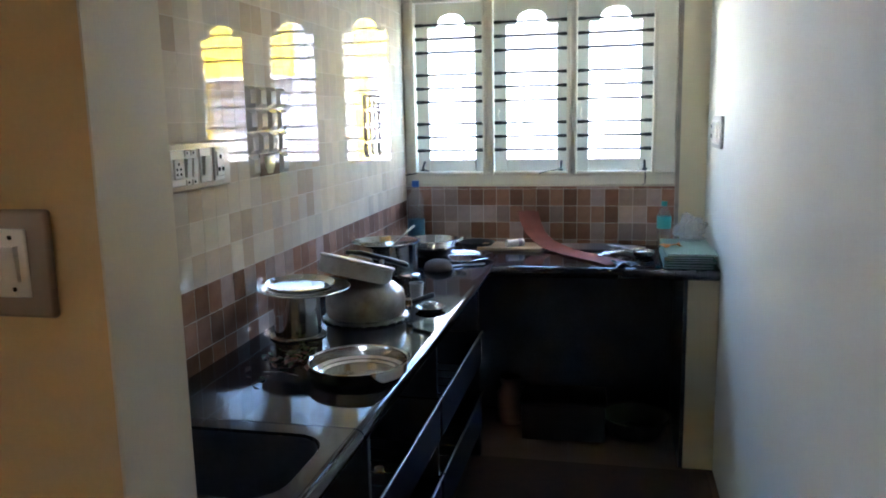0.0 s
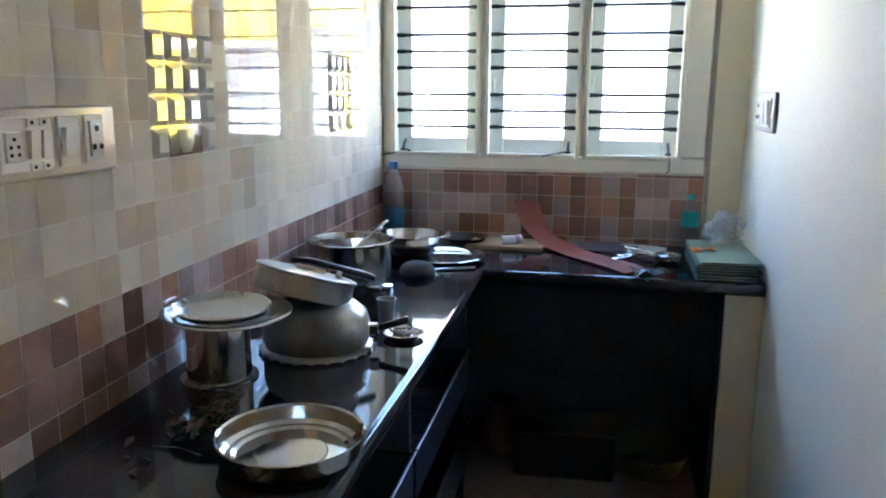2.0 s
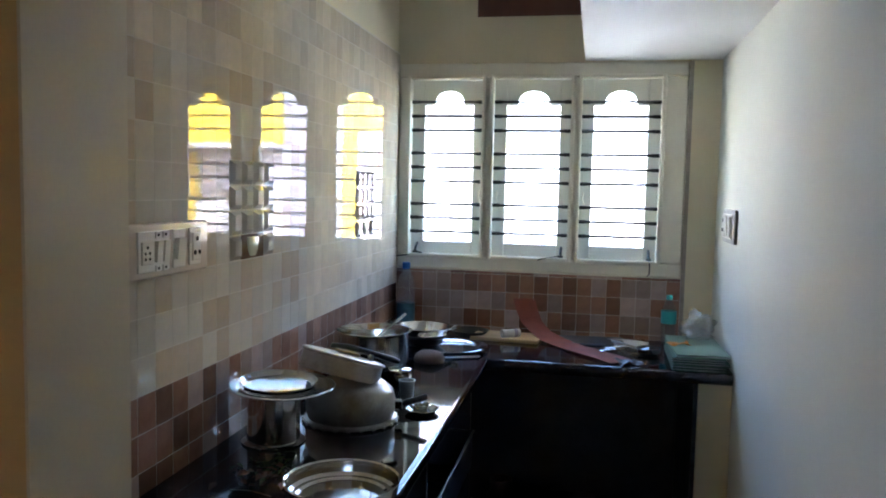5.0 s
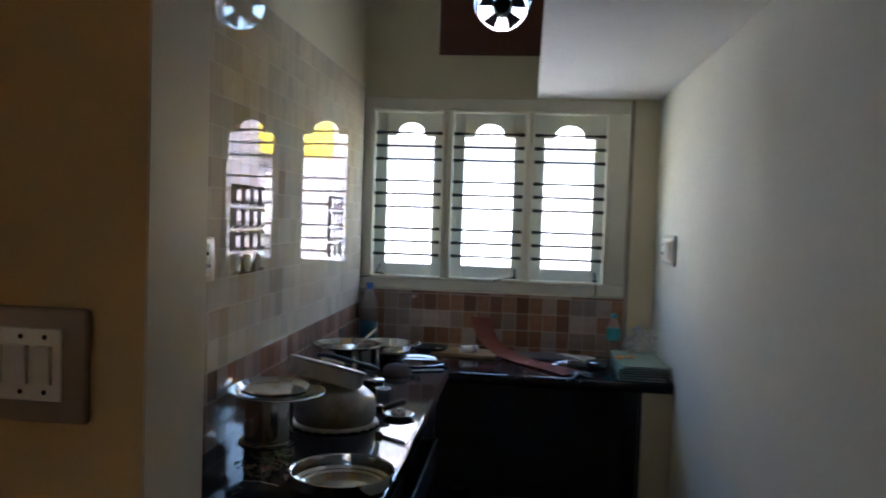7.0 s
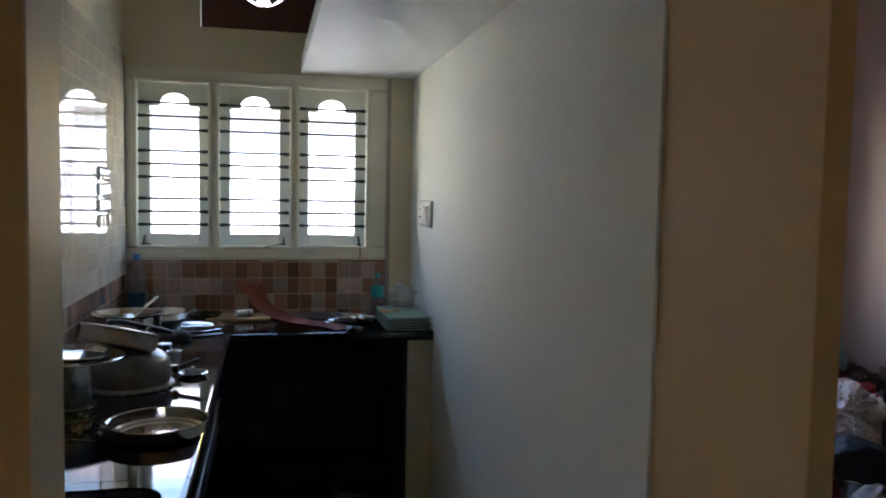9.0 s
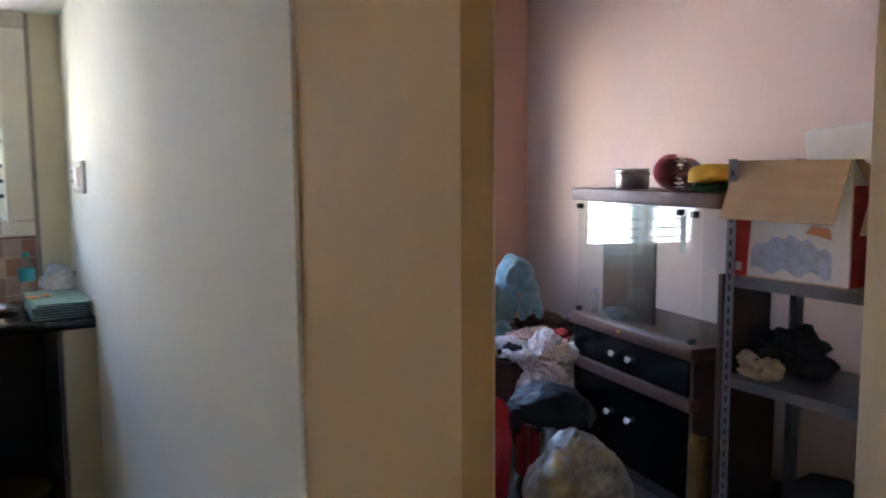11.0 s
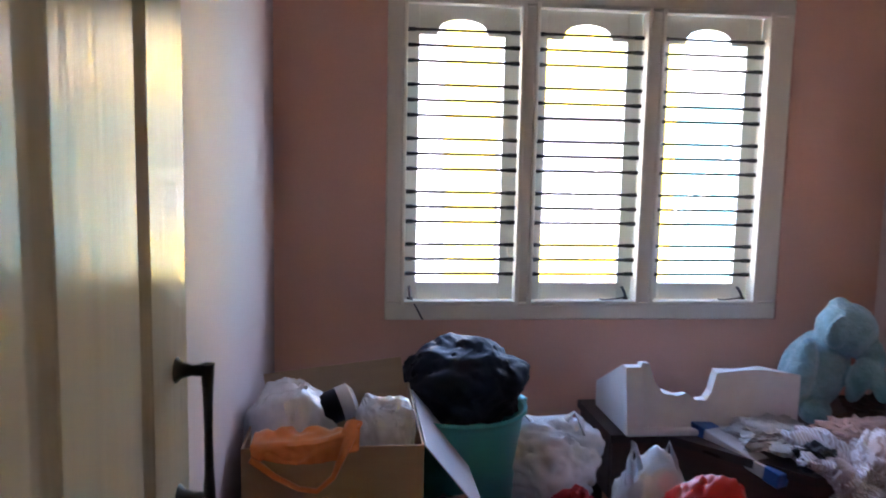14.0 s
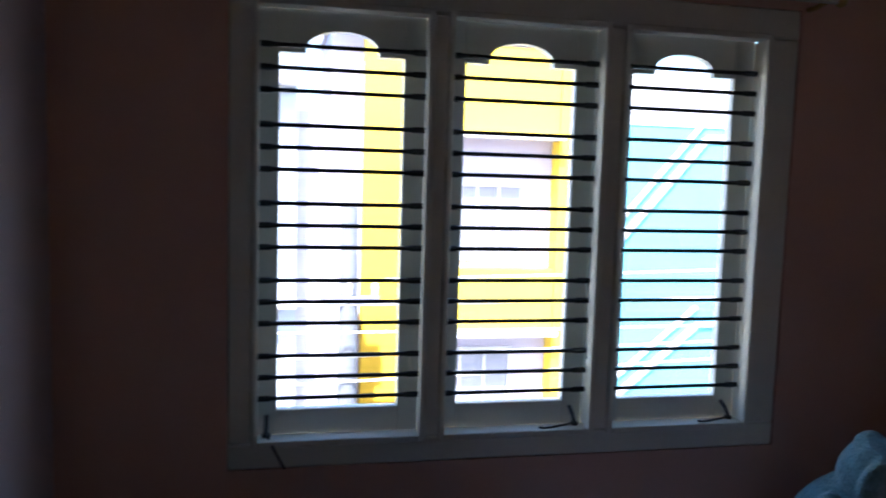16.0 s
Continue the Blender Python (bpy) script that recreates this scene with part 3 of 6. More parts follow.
cooker = thing("pressure_cooker", "upturned worn aluminium pressure cooker with black handle", "cooker", pose(-0.012, 2.365, CT) @ Matrix.Diagonal((0.96, 0.96, 1, 1)))
part("body", lathe([(0.124, 0.004), (0.137, 0.003), (0.140, 0.006), (0.137, 0.011), (0.126, 0.014), (0.131, 0.03), (0.132, 0.062), (0.125, 0.088), (0.10, 0.108), (0.085, 0.114), (0, 0.116), (0, 0.113), (0.084, 0.111), (0.12, 0.084), (0.128, 0.06), (0.124, 0.004)], 56), ALUM, cooker, smooth=40)
for k in range(24):
    a = 2 * math.pi * k / 24
    part("lug", B(-0.006, 0.006, -0.003, 0.005, 0.0, 0.007, 0.0015), ALUM, cooker, at=pose(0.1385 * math.cos(a), 0.1385 * math.sin(a), 0.002, 0, 0, math.degrees(a) - 90))
part("handle_bracket", B(0.125, 0.155, -0.012, 0.012, 0.030, 0.058, 0.004), STEEL, cooker, at=pose(0, 0, 0, 0, 0, 14))
part("handle", tube([(0.145, 0, 0.044), (0.165, 0, 0.050), (0.195, 0, 0.058), (0.222, 0, 0.066), (0.228, 0, 0.068)], [0.010, 0.011, 0.011, 0.012, 0.008], 12, flat=0.8), BAKELITE, cooker, "black bakelite handle", smooth=50, at=pose(0, 0, 0, 0, 0, 14))

lm = pose(-0.047, 2.385, 1.003, -12, 13, 8) @ Matrix.Diagonal((0.93, 0.93, 0.95, 1))
pan = thing("shallow_pan", "shallow worn aluminium pan tilted upside down on the cooker", "pan", lm)
part("body", lathe([(0.118, -0.03), (0.124, -0.032), (0.128, -0.028), (0.126, 0.0), (0.126, 0.018), (0.131, 0.022), (0.131, 0.027), (0.118, 0.03), (0.0, 0.032), (0, 0.029), (0.116, 0.026), (0.122, 0.016), (0.122, -0.028), (0.118, -0.03)], 52), ALUM, pan, smooth=35)
part("handle_bracket", B(-0.03, 0.05, -0.016, 0.016, 0.032, 0.044, 0.003), STEEL, pan)
part("handle", tube([(-0.05, 0, 0.042), (0.0, 0, 0.050), (0.08, 0, 0.048), (0.15, 0.0, 0.046), (0.17, 0.0, 0.044)], [0.011, 0.013, 0.013, 0.014, 0.010], 12, flat=0.7), BAKELITE, pan, "long black handle", smooth=50, at=pose(0, 0.02, 0.004, 0, 0, 10))
part("valve", lathe([(0, 0.05), (0.008, 0.05), (0.01, 0.04), (0.007, 0.03)], 12), DULL, pan, smooth=40, at=pose(0.085, -0.03, 0))

deg = thing("cooking_pot", "large open steel cooking pot with rolled rim", "pot", pose(-0.115, 2.94, CT) @ Matrix.Diagonal((0.97, 0.97, 1.28, 1)))
part("body", lathe([(0, 0.003), (0.10, 0.003), (0.125, 0.02), (0.128, 0.10), (0.132, 0.113), (0.142, 0.116), (0.144, 0.119), (0.134, 0.119), (0.131, 0.112), (0.130, 0.03), (0.104, 0), (0, 0)], 52), STEEL, deg, smooth=35)
part("residue", lathe([(0, 0.030), (0.06, 0.033), (0.1265, 0.028)], 40), mat("dried_food_residue", (0.25, 0.2, 0.13), 0.7, vary=0.5, scale=30, bump=0.5), deg)
ladle = thing("ladle", "steel ladle with flat handle standing in the pot", "ladle")
part("handle", tube([(-0.15, 2.885, 0.93), (-0.06, 2.955, 1.01), (-0.01, 2.995, 1.055)], [0.006, 0.008, 0.011], 8, flat=0.35), STEEL, ladle, smooth=50)
part("scoop", lathe([(0, -0.018), (0.02, -0.012), (0.03, 0.004), (0.029, 0.005), (0.019, -0.01), (0, -0.016)], 24), STEEL, ladle, smooth=40, at=pose(-0.165, 2.875, 0.925, 20, 15, 0))

kad = thing("kadhai", "steel kadhai bowl with dark base and two loop handles", "pan", pose(-0.05, 3.46, CT) @ Matrix.Diagonal((1.12, 1.12, 1.1, 1)))
part("bowl", lathe([(0, 0.004), (0.05, 0.006), (0.085, 0.03), (0.103, 0.066), (0.112, 0.07), (0.113, 0.073), (0.102, 0.073), (0.082, 0.034), (0.05, 0.01), (0, 0.008)], 44), STEEL, kad, smooth=35)
part("base", lathe([(0, 0.0), (0.055, 0.0), (0.094, 0.036), (0.092, 0.042), (0.05, 0.004), (0, 0.004)], 44), BAKELITE, kad, "soot-black base", smooth=35)
for s in (-1, 1):
    part("loop_handle", tube([(s * 0.108, -0.03, 0.068), (s * 0.132, -0.024, 0.076), (s * 0.137, 0, 0.078), (s * 0.132, 0.024, 0.076), (s * 0.108, 0.03, 0.068)], 0.004, 6), STEEL, kad, smooth=50)
lathed("frying_pan", "small dark iron frying pan beside the tiling", "pan", [(0, 0.003), (0.055, 0.003), (0.085, 0.03), (0.088, 0.031), (0.058, 0), (0, 0)], pose(0.115, 3.70, CT), IRON, 36)
lathed("steel_plate", "round bright steel dinner plate with raised rim", "plate",
       [(0, 0.003), (0.095, 0.003), (0.108, 0.014), (0.130, 0.018), (0.132, 0.017), (0.110, 0.010), (0.098, 0), (0, 0)], pose(0.085, 3.405, CT) @ Matrix.Diagonal((1.16, 1.16, 1, 1)))
BROWNC = mat("brown_scouring_pad", (0.07, 0.045, 0.035), 0.9, vary=0.4, scale=20, fine=120, bump=0.8)
tagged(part("coconut_shell", lathe([(0.063, 0), (0.066, 0.012), (0.060, 0.034), (0.045, 0.050), (0.022, 0.058), (0, 0.060)], 28), BROWNC, smooth=60, at=pose(0.047, 3.155, CT) @ Matrix.Diagonal((0.92, 0.92, 0.72, 1))), "dark brown half shell turned down on the worktop", "shell")
tong = thing("tongs", "slim steel kitchen tongs lying on the worktop", "tongs")
for d in (-0.009, 0.009):
    part("arm", tube([(0.075, 3.20 + d * 0.4, CT + 0.006), (0.15, 3.235 + d, CT + 0.006), (0.225, 3.265 + d, CT + 0.006)], 0.004, 6, flat=0.6), STEEL, tong, smooth=50)
lathed("tumbler", "small upturned steel tumbler beside the cooker", "cup", [(0, 0.002), (0.020, 0.002), (0.024, 0.06), (0.026, 0.062), (0.026, 0.064), (0.0225, 0.064), (0.019, 0.004), (0, 0.004)], pose(0.095, 2.60, CT), ALUM, 28)
lathed("steel_canister", "short brushed steel canister behind the cooker", "container", [(0, 0), (0.045, 0), (0.046, 0.06), (0.048, 0.063), (0.048, 0.085), (0.044, 0.088), (0, 0.09)], pose(0.035, 2.74, CT) @ Matrix.Diagonal((0.8, 0.8, 0.75, 1)), STEEL, 32)
lathed("saucer", "small round steel saucer", "dish", dish(0.047, 0.012, lip=0.004, base=0.8), pose(0.170, 2.485, CT), STEEL, 36)
lathed("small_cup", "tiny steel cup in the saucer", "cup", dish(0.026, 0.018, lip=0.002, base=0.85), pose(0.166, 2.49, CT + 0.003), STEEL, 28)

# ---- back run of the worktop ----
tagged(part("chopping_board", B(-0.15, 0.15, -0.09, 0.09, 0, 0.016, 0.004, 2), WOOD_BOARD, smooth=40, at=pose(0.285, 3.70, CT, 0, 0, -4)), "pale wooden chopping board lying near the tiles", "board")
roll = thing("paper_roll", "short roll of white printed paper on the chopping board", "roll", pose(0.305, 3.655, CT + 0.034, 90, 0, -58))
part("roll", lathe([(0.010, -0.042), (0.018, -0.042), (0.018, 0.042), (0.010, 0.042), (0.010, -0.042)], 24), mat("white_paper", (0.78, 0.77, 0.78), 0.7, vary=0.06, scale=20, bump=0.1), roll, smooth=40)
part("print", lathe([(0.0182, -0.03), (0.0184, -0.03), (0.0184, -0.012), (0.0182, -0.012)], 24), mat("blue_grey_print", (0.4, 0.38, 0.5), 0.7), roll, smooth=40)
SANDR = mat("red_brown_rexine", (0.24, 0.07, 0.05), 0.75, vary=0.2, scale=20, fine=150, bump=0.2)
bm = bmesh.new()
line = [(0.395, 3.835, 1.012, 0.0), (0.405, 3.82, 0.965, 0.0), (0.425, 3.79, 0.915, 0.05), (0.465, 3.745, 0.880, 0.1), (0.52, 3.68, 0.860, 0.1), (0.60, 3.58, 0.853, 0.1), (0.68, 3.47, 0.856, 0.1), (0.745, 3.385, 0.858, 0.1), (0.79, 3.33, 0.853, 0.1)]
rows_ = []
for i, (x, y, z) in enumerate((u - 0.05 * (1 - n / 10), v, w) for n, (u, v, w, _) in enumerate(line)):
    w = 0.05 + 0.012 * (i > 3)
    a = Vector((0.86, 0.42 * min(1, i / 4) + 0.1, 0)).normalized() * w
    rows_.append([bm.verts.new((x - a.x, y - a.y, z)), bm.verts.new((x, y, z + 0.002)), bm.verts.new((x + a.x, y + a.y, z - 0.001 * (i > 2)))])
for a, b in zip(rows_, rows_[1:]):
    for i in range(2):
        bm.faces.new((a[i], a[i + 1], b[i + 1], b[i]))
bmesh.ops.subdivide_edges(bm, edges=bm.edges, cuts=2, use_grid_fill=True, smooth=0.6)
bmesh.ops.solidify(bm, geom=bm.faces, thickness=0.0018)
tagged(part("rexine_strip", bm, SANDR, smooth=60), "curled red-brown rexine strip leaning on the tiles", "strip")
tagged(part("dark_tray", B(-0.14, 0.14, -0.09, 0.09, 0, 0.008, 0.003), BLACK, at=pose(0.655, 3.74, CT, 0, 0, 4)), "flat dark tray against the tiles", "tray")
PAPER = mat("creased_paper", (0.66, 0.66, 0.68), 0.7, vary=0.12, scale=20, bump=0.3)


def sheet(name, label, w, h, m, seed, material, lift=0.008):
    bm = bmesh.new()
    bmesh.ops.create_grid(bm, x_segments=10, y_segments=8, size=0.5)
    for v in bm.verts:
        v.co = Vector((v.co.x * w, v.co.y * h, 0.002 + lift * (0.5 + noise.noise(Vector((v.co.x * 3 + seed, v.co.y * 3, seed))))))
    bmesh.ops.solidify(bm, geom=bm.faces, thickness=0.0008)
    return tagged(part(name, bm, material, smooth=50, at=m), label, "paper")


sheet("paper_sheet", "crumpled white paper sheet on the worktop", 0.20, 0.10, pose(0.80, 3.76, CT, 0, 0, -8), 2, PAPER)
sheet("paper_sheet", "creased grey paper sheet under the spoons", 0.18, 0.09, pose(0.84, 3.65, CT, 0, 0, -25), 5, PAPER)
sheet("plastic_scrap", "small black plastic scrap at the worktop edge", 0.10, 0.06, pose(0.80, 3.315, CT, 0, 0, 25), 9, BAKELITE, 0.02)
for i, (x0, y0, x1, y1) in enumerate(((0.70, 3.50, 0.84, 3.56), (0.76, 3.66, 0.87, 3.54), (0.72, 3.56, 0.86, 3.60))):
    sp = thing("spoon", "steel spoon lying on the worktop", "spoon", group="loose spoons")
    part("handle", tube([(x0, y0, CT + 0.012), ((x0 + x1) / 2, (y0 + y1) / 2, CT + 0.018), (x1, y1, CT + 0.012)], [0.006, 0.004, 0.004], 6, flat=0.4), STEEL, sp, smooth=50)
    part("scoop", lathe([(0, 0.002), (0.012, 0.004), (0.018, 0.009), (0.017, 0.0095), (0.011, 0.006), (0, 0.004)], 16), STEEL, sp, smooth=50, at=pose(x0, y0, CT + 0.002))
tp = thing("tadka_pan", "little steel tempering pan with a straight handle", "pan", pose(0.885, 3.52, CT))
part("bowl", lathe(dish(0.045, 0.03, lip=0.003, base=0.7), 32), STEEL, tp, smooth=35)
part("handle", tube([(-0.044, 0.006, 0.028), (-0.10, 0.02, 0.040), (-0.15, 0.034, 0.046)], [0.005, 0.004, 0.005], 8, flat=0.5), STEEL, tp, smooth=50)
# stack of green files
GREEN = mat("green_file_board", (0.035, 0.10, 0.075), 0.55, vary=0.12, scale=15, bump=0.1, obj=0.25)
PALEG = mat("pale_green_cover", (0.20, 0.29, 0.22), 0.5, vary=0.1, scale=15, bump=0.1)
random.seed(4)
z = CT
for i in range(6):
    h = 0.0095
    f = thing("file_folder", "green cardboard file folder in a stack" if i < 5 else "pale green file folder on top of the stack", "folder", pose(1.058 + random.uniform(-0.006, 0.006), 3.47 + random.uniform(-0.01, 0.01), z, 0, 0, random.uniform(-2, 2)), "stacked folders")
    part("cover", B(-0.098, 0.098, -0.200, 0.205, 0, 0.0022, 0.001), PALEG if i == 5 else GREEN, f)
    part("page_block", B(-0.094, 0.094, -0.193, 0.20, 0.0023, h - 0.0023, 0.001), PAPER, f, "white paper block")
    part("cover", B(-0.098, 0.098, -0.200, 0.205, h - 0.0022, h, 0.001), PALEG if i == 5 else GREEN, f)
    z += h + 0.0004
ORANGE_PK = mat("orange_wrapper", (0.75, 0.25, 0.03), 0.3, vary=0.3, scale=40, bump=0.3, dirt=(0.7, 0.55, 0.05))
sheet("snack_wrapper", "small orange and yellow foil wrapper", 0.085, 0.055, pose(0.995, 3.46, z, 0, 0, 15), 3, ORANGE_PK, 0.012)
FILM = mat("clear_plastic_film", (0.85, 0.87, 0.9), 0.12, vary=0.05, scale=8, bump=0.2, alpha=0.22)
tagged(part("plastic_bag", blob(0.058, 0.07, 0.058, 3, 0.5, 5, freq=4.2), FILM, smooth=30, at=pose(1.08, 3.60, z)), "crumpled clear plastic bag on the folders", "bag")


def bottle(name, label, m, r, h, cap, lab, band):
    root = thing(name, label, "bottle", m)
    part("body", lathe([(0, 0.004), (r * 0.7, 0.001), (r, 0.012), (r, h * 0.30), (r * 0.93, h * 0.33), (r, h * 0.37), (r, h * 0.68), (r * 0.8, h * 0.78), (r * 0.36, h * 0.90), (r * 0.36, h * 0.96), (0, h * 0.965)], 28), FILM, root, "clear ribbed plastic body", smooth=50)
    part("cap", lathe([(0, h), (r * 0.40, h), (r * 0.43, h - 0.004), (r * 0.43, h * 0.905), (0, h * 0.905)], 20), cap, root, smooth=40)
    part("label", lathe([(r + 0.0006, h * band[0]), (r + 0.0012, h * band[0]), (r + 0.0012, h * band[1]), (r + 0.0006, h * band[1])], 28), lab, root, smooth=50)
    return root


TEAL_PL = mat("teal_plastic", (0.05, 0.42, 0.45), 0.35, vary=0.08, bump=0.03)
BLUE_PL = mat("blue_plastic", (0.04, 0.16, 0.5), 0.35, vary=0.08, bump=0.03)
LAB_BLUE = mat("dark_blue_label", (0.05, 0.14, 0.22), 0.4, vary=0.3, scale=40, bump=0.02)
bottle("water_bottle", "slim clear water bottle with teal cap and label", pose(0.985, 3.80, CT), 0.032, 0.215, TEAL_PL, TEAL_PL, (0.42, 0.68))
bottle("water_bottle", "tall clear water bottle with blue cap in the tiled corner", pose(-0.205, 3.79, CT), 0.042, 0.315, BLUE_PL, LAB_BLUE, (0.14, 0.40))
# vegetable trimmings beside the thali
LEAFG = mat("vegetable_trimmings", (0.05, 0.065, 0.02), 0.7, vary=0.6, scale=30, bump=0.4, island=0.6)
PEEL = mat("onion_peel", (0.13, 0.055, 0.022), 0.6, vary=0.4, scale=30, bump=0.4, island=0.5)
for nm, lab, mt, cnt, sd in (("vegetable_scraps", "scattered green vegetable trimmings on the worktop", LEAFG, 70, 1), ("onion_peels", "scattered orange-brown onion peels on the worktop", PEEL, 60, 2)):
    random.seed(sd)
    bm = bmesh.new()
    for i in range(cnt):
        a, d = random.uniform(0, 6.28), abs(random.gauss(0, 0.055))
        x, y = -0.075 + d * math.cos(a) * 1.0 + 0.02 * (sd == 2), 1.945 + d * math.sin(a) * 1.4 - 0.05 * (sd == 2)
        if (x - 0.142) ** 2 + (y - 1.828) ** 2 < 0.138 ** 2 or (x + 0.128) ** 2 + (y - 2.145) ** 2 < 0.085 ** 2 or x < KL + 0.02:
            continue
        s = random.uniform(0.006, 0.016)
        mm = Matrix.Translation((x, y, CT + 0.002 + random.uniform(0, 0.006))) @ Euler((random.uniform(-0.5, 0.5), random.uniform(-0.5, 0.5), random.uniform(0, 6))).to_matrix().to_4x4()
        vs = [bm.verts.new(mm @ Vector(p)) for p in ((-s, 0, 0), (0, -s * 0.5, s * 0.25), (s, 0, 0), (0, s * 0.5, s * 0.25))]
        bm.faces.new((vs[0], vs[1], vs[2]))
        bm.faces.new((vs[0], vs[2], vs[3]))
    tagged(part(nm, bm, mt), lab, "scraps", kind="stuff")
tagged(part("peel_stick", tube([(-0.10, 1.80, CT + 0.003), (-0.05, 1.80, CT + 0.005), (0.0, 1.785, CT + 0.003)], 0.0013, 5), STEEL), "thin bent metal strip on the worktop", "strip")

# ---- floor of the kitchen ----
MATB = mat("dark_brown_doormat", (0.045, 0.025, 0.02), 0.95, vary=0.35, scale=25, fine=200, bump=0.7)
bm = B(-0.49, 0.49, -0.42, 0.42, 0, 0.012, 0.004)
tagged(part("floor_mat", bm, MATB, at=pose(0.655, 2.80, 0.001, 0, 0, 0)), "dark brown woven mat on the kitchen floor", "mat")
crate = thing("black_crate", "dark plastic crate stored under the worktop", "crate", pose(0.54, 3.56, 0, 0, 0, 2))
part("body", B(-0.19, 0.19, -0.11, 0.11, 0, 0.17, 0.012, 2), BAKELITE, crate, smooth=40)
part("rim", B(-0.197, 0.197, -0.117, 0.117, 0.1705, 0.19, 0.006, 2), BAKELITE, crate, smooth=40)
lathed("storage_jar", "dim brown storage jar under the worktop", "jar", [(0, 0), (0.06, 0), (0.065, 0.02), (0.065, 0.15), (0.045, 0.18), (0.045, 0.20), (0.05, 0.20), (0.05, 0.225), (0, 0.225)], pose(0.28, 3.66, 0), mat("brown_jar", (0.10, 0.06, 0.05), 0.4), 28)
lathed("plastic_basin", "shallow olive green plastic basin under the worktop", "basin", [(0, 0.004), (0.115, 0.004), (0.148, 0.085), (0.160, 0.09), (0.162, 0.086), (0.152, 0.078), (0.12, 0), (0, 0)], pose(0.868, 3.62, 0), mat("olive_plastic", (0.05, 0.055, 0.018), 0.4, vary=0.1, scale=8, bump=0.03), 40)
bottle("plastic_jar", "clear plastic bottle standing in the wire drawer", pose(0.175, 1.86, 0.4325), 0.03, 0.16, FILM, FILM, (0.2, 0.5))

# ---- bedroom door ----
DOORP = mat("cream_gloss_door_paint", (0.52, 0.46, 0.34), 0.16, vary=0.08, scale=6, fine=22, bump=0.45, stretch=(5, 5, 0.4), dist=0.004, spec=0.08)
DFRAME = mat("cream_door_frame_paint", (0.78, 0.66, 0.50), 0.3, vary=0.1, scale=4, fine=50, bump=0.2, stretch=(3, 3, 0.7))
door = thing("door_1", "cream gloss painted bedroom door standing open, made of grooved vertical boards", "door", pose(1.281, 0.872, 0.012, 0, 0, 84.3), kind="structure")
DW, DH = 0.915, 2.03
part("leaf", B(0, DW, 0.0, 0.034, 0, DH, 0.003), DOORP, door)
# flat boards with a sloping groove between neighbours on the room side
grooves = [(0.052, 0.045), (0.205, 0.045), (0.375, 0.050), (0.545, 0.048), (0.766, 0.032)]
edges_ = [0.0] + [v for r, w in grooves for v in (r, r + w)] + [DW]
for i in range(0, len(edges_), 2):
    part("board", B(edges_[i], edges_[i + 1], -0.014, 0.0005, 0.004, DH - 0.004, 0.0015), DOORP, door)
for r, w in grooves:
    bm = bmesh.new()
    lo, hi = [[bm.verts.new((x, y, z)) for x, y in ((r + 0.001, -0.0005), (r + 0.001, -0.0025), (r + 0.005, -0.0025), (r + w * 0.6, -0.0065), (r + w - 0.001, -0.0132), (r + w - 0.001, -0.0005))] for z in (0.006, DH - 0.006)]
    for i in range(6):
        bm.faces.new((lo[i], lo[(i + 1) % 6], hi[(i + 1) % 6], hi[i]))
    bm.faces.new(lo[::-1])
    bm.faces.new(hi)
    part("groove_strip", bm, DOORP, door)
handle = part("door_handle", tube([(DW - 0.04, -0.050, 0.988), (DW - 0.04, -0.050, 1.03), (DW - 0.04, -0.050, 1.072), (DW - 0.04, -0.050, 1.118), (DW - 0.04, -0.050, 1.158)], [0.0085, 0.006, 0.0052, 0.006, 0.0085], 10), IRON, door, "dark iron pull handle", smooth=50)
for z in (0.995, 1.150):
    part("handle_foot", tube([(DW - 0.04, -0.008, z), (DW - 0.04, -0.02, z), (DW - 0.04, -0.032, z), (DW - 0.04, -0.050, z)], [0.022, 0.010, 0.0065, 0.008], 12), IRON, handle, smooth=40)
part("tower_bolt", tube([(DW - 0.03, -0.014, 0.86), (DW - 0.03, -0.014, 0.99)], 0.006, 8), DULL, door, "small steel bolt", smooth=50)
for z in (0.25, 1.0, 1.75):
    part("hinge", tube([(0.0, -0.012, z - 0.05), (0.0, -0.012, z + 0.05)], 0.008, 8), DULL, door, smooth=50)
frame_ob = thing("door_frame", "cream painted wooden door frame of the bedroom", "door frame", kind="structure")
part("jamb", B(1.19, 1.269, 0.773, 0.868, 0, 2.10, 0.006, 2), DFRAME, frame_ob, smooth=40)
part("jamb", B(2.075, 2.165, 0.60, 0.765, 0, 2.10, 0.006, 2), DFRAME, frame_ob, smooth=40)
part("head", B(1.2240, 2.165, 0.605, 0.763, 2.1005, 2.175, 0.006, 2), DFRAME, frame_ob, smooth=40)

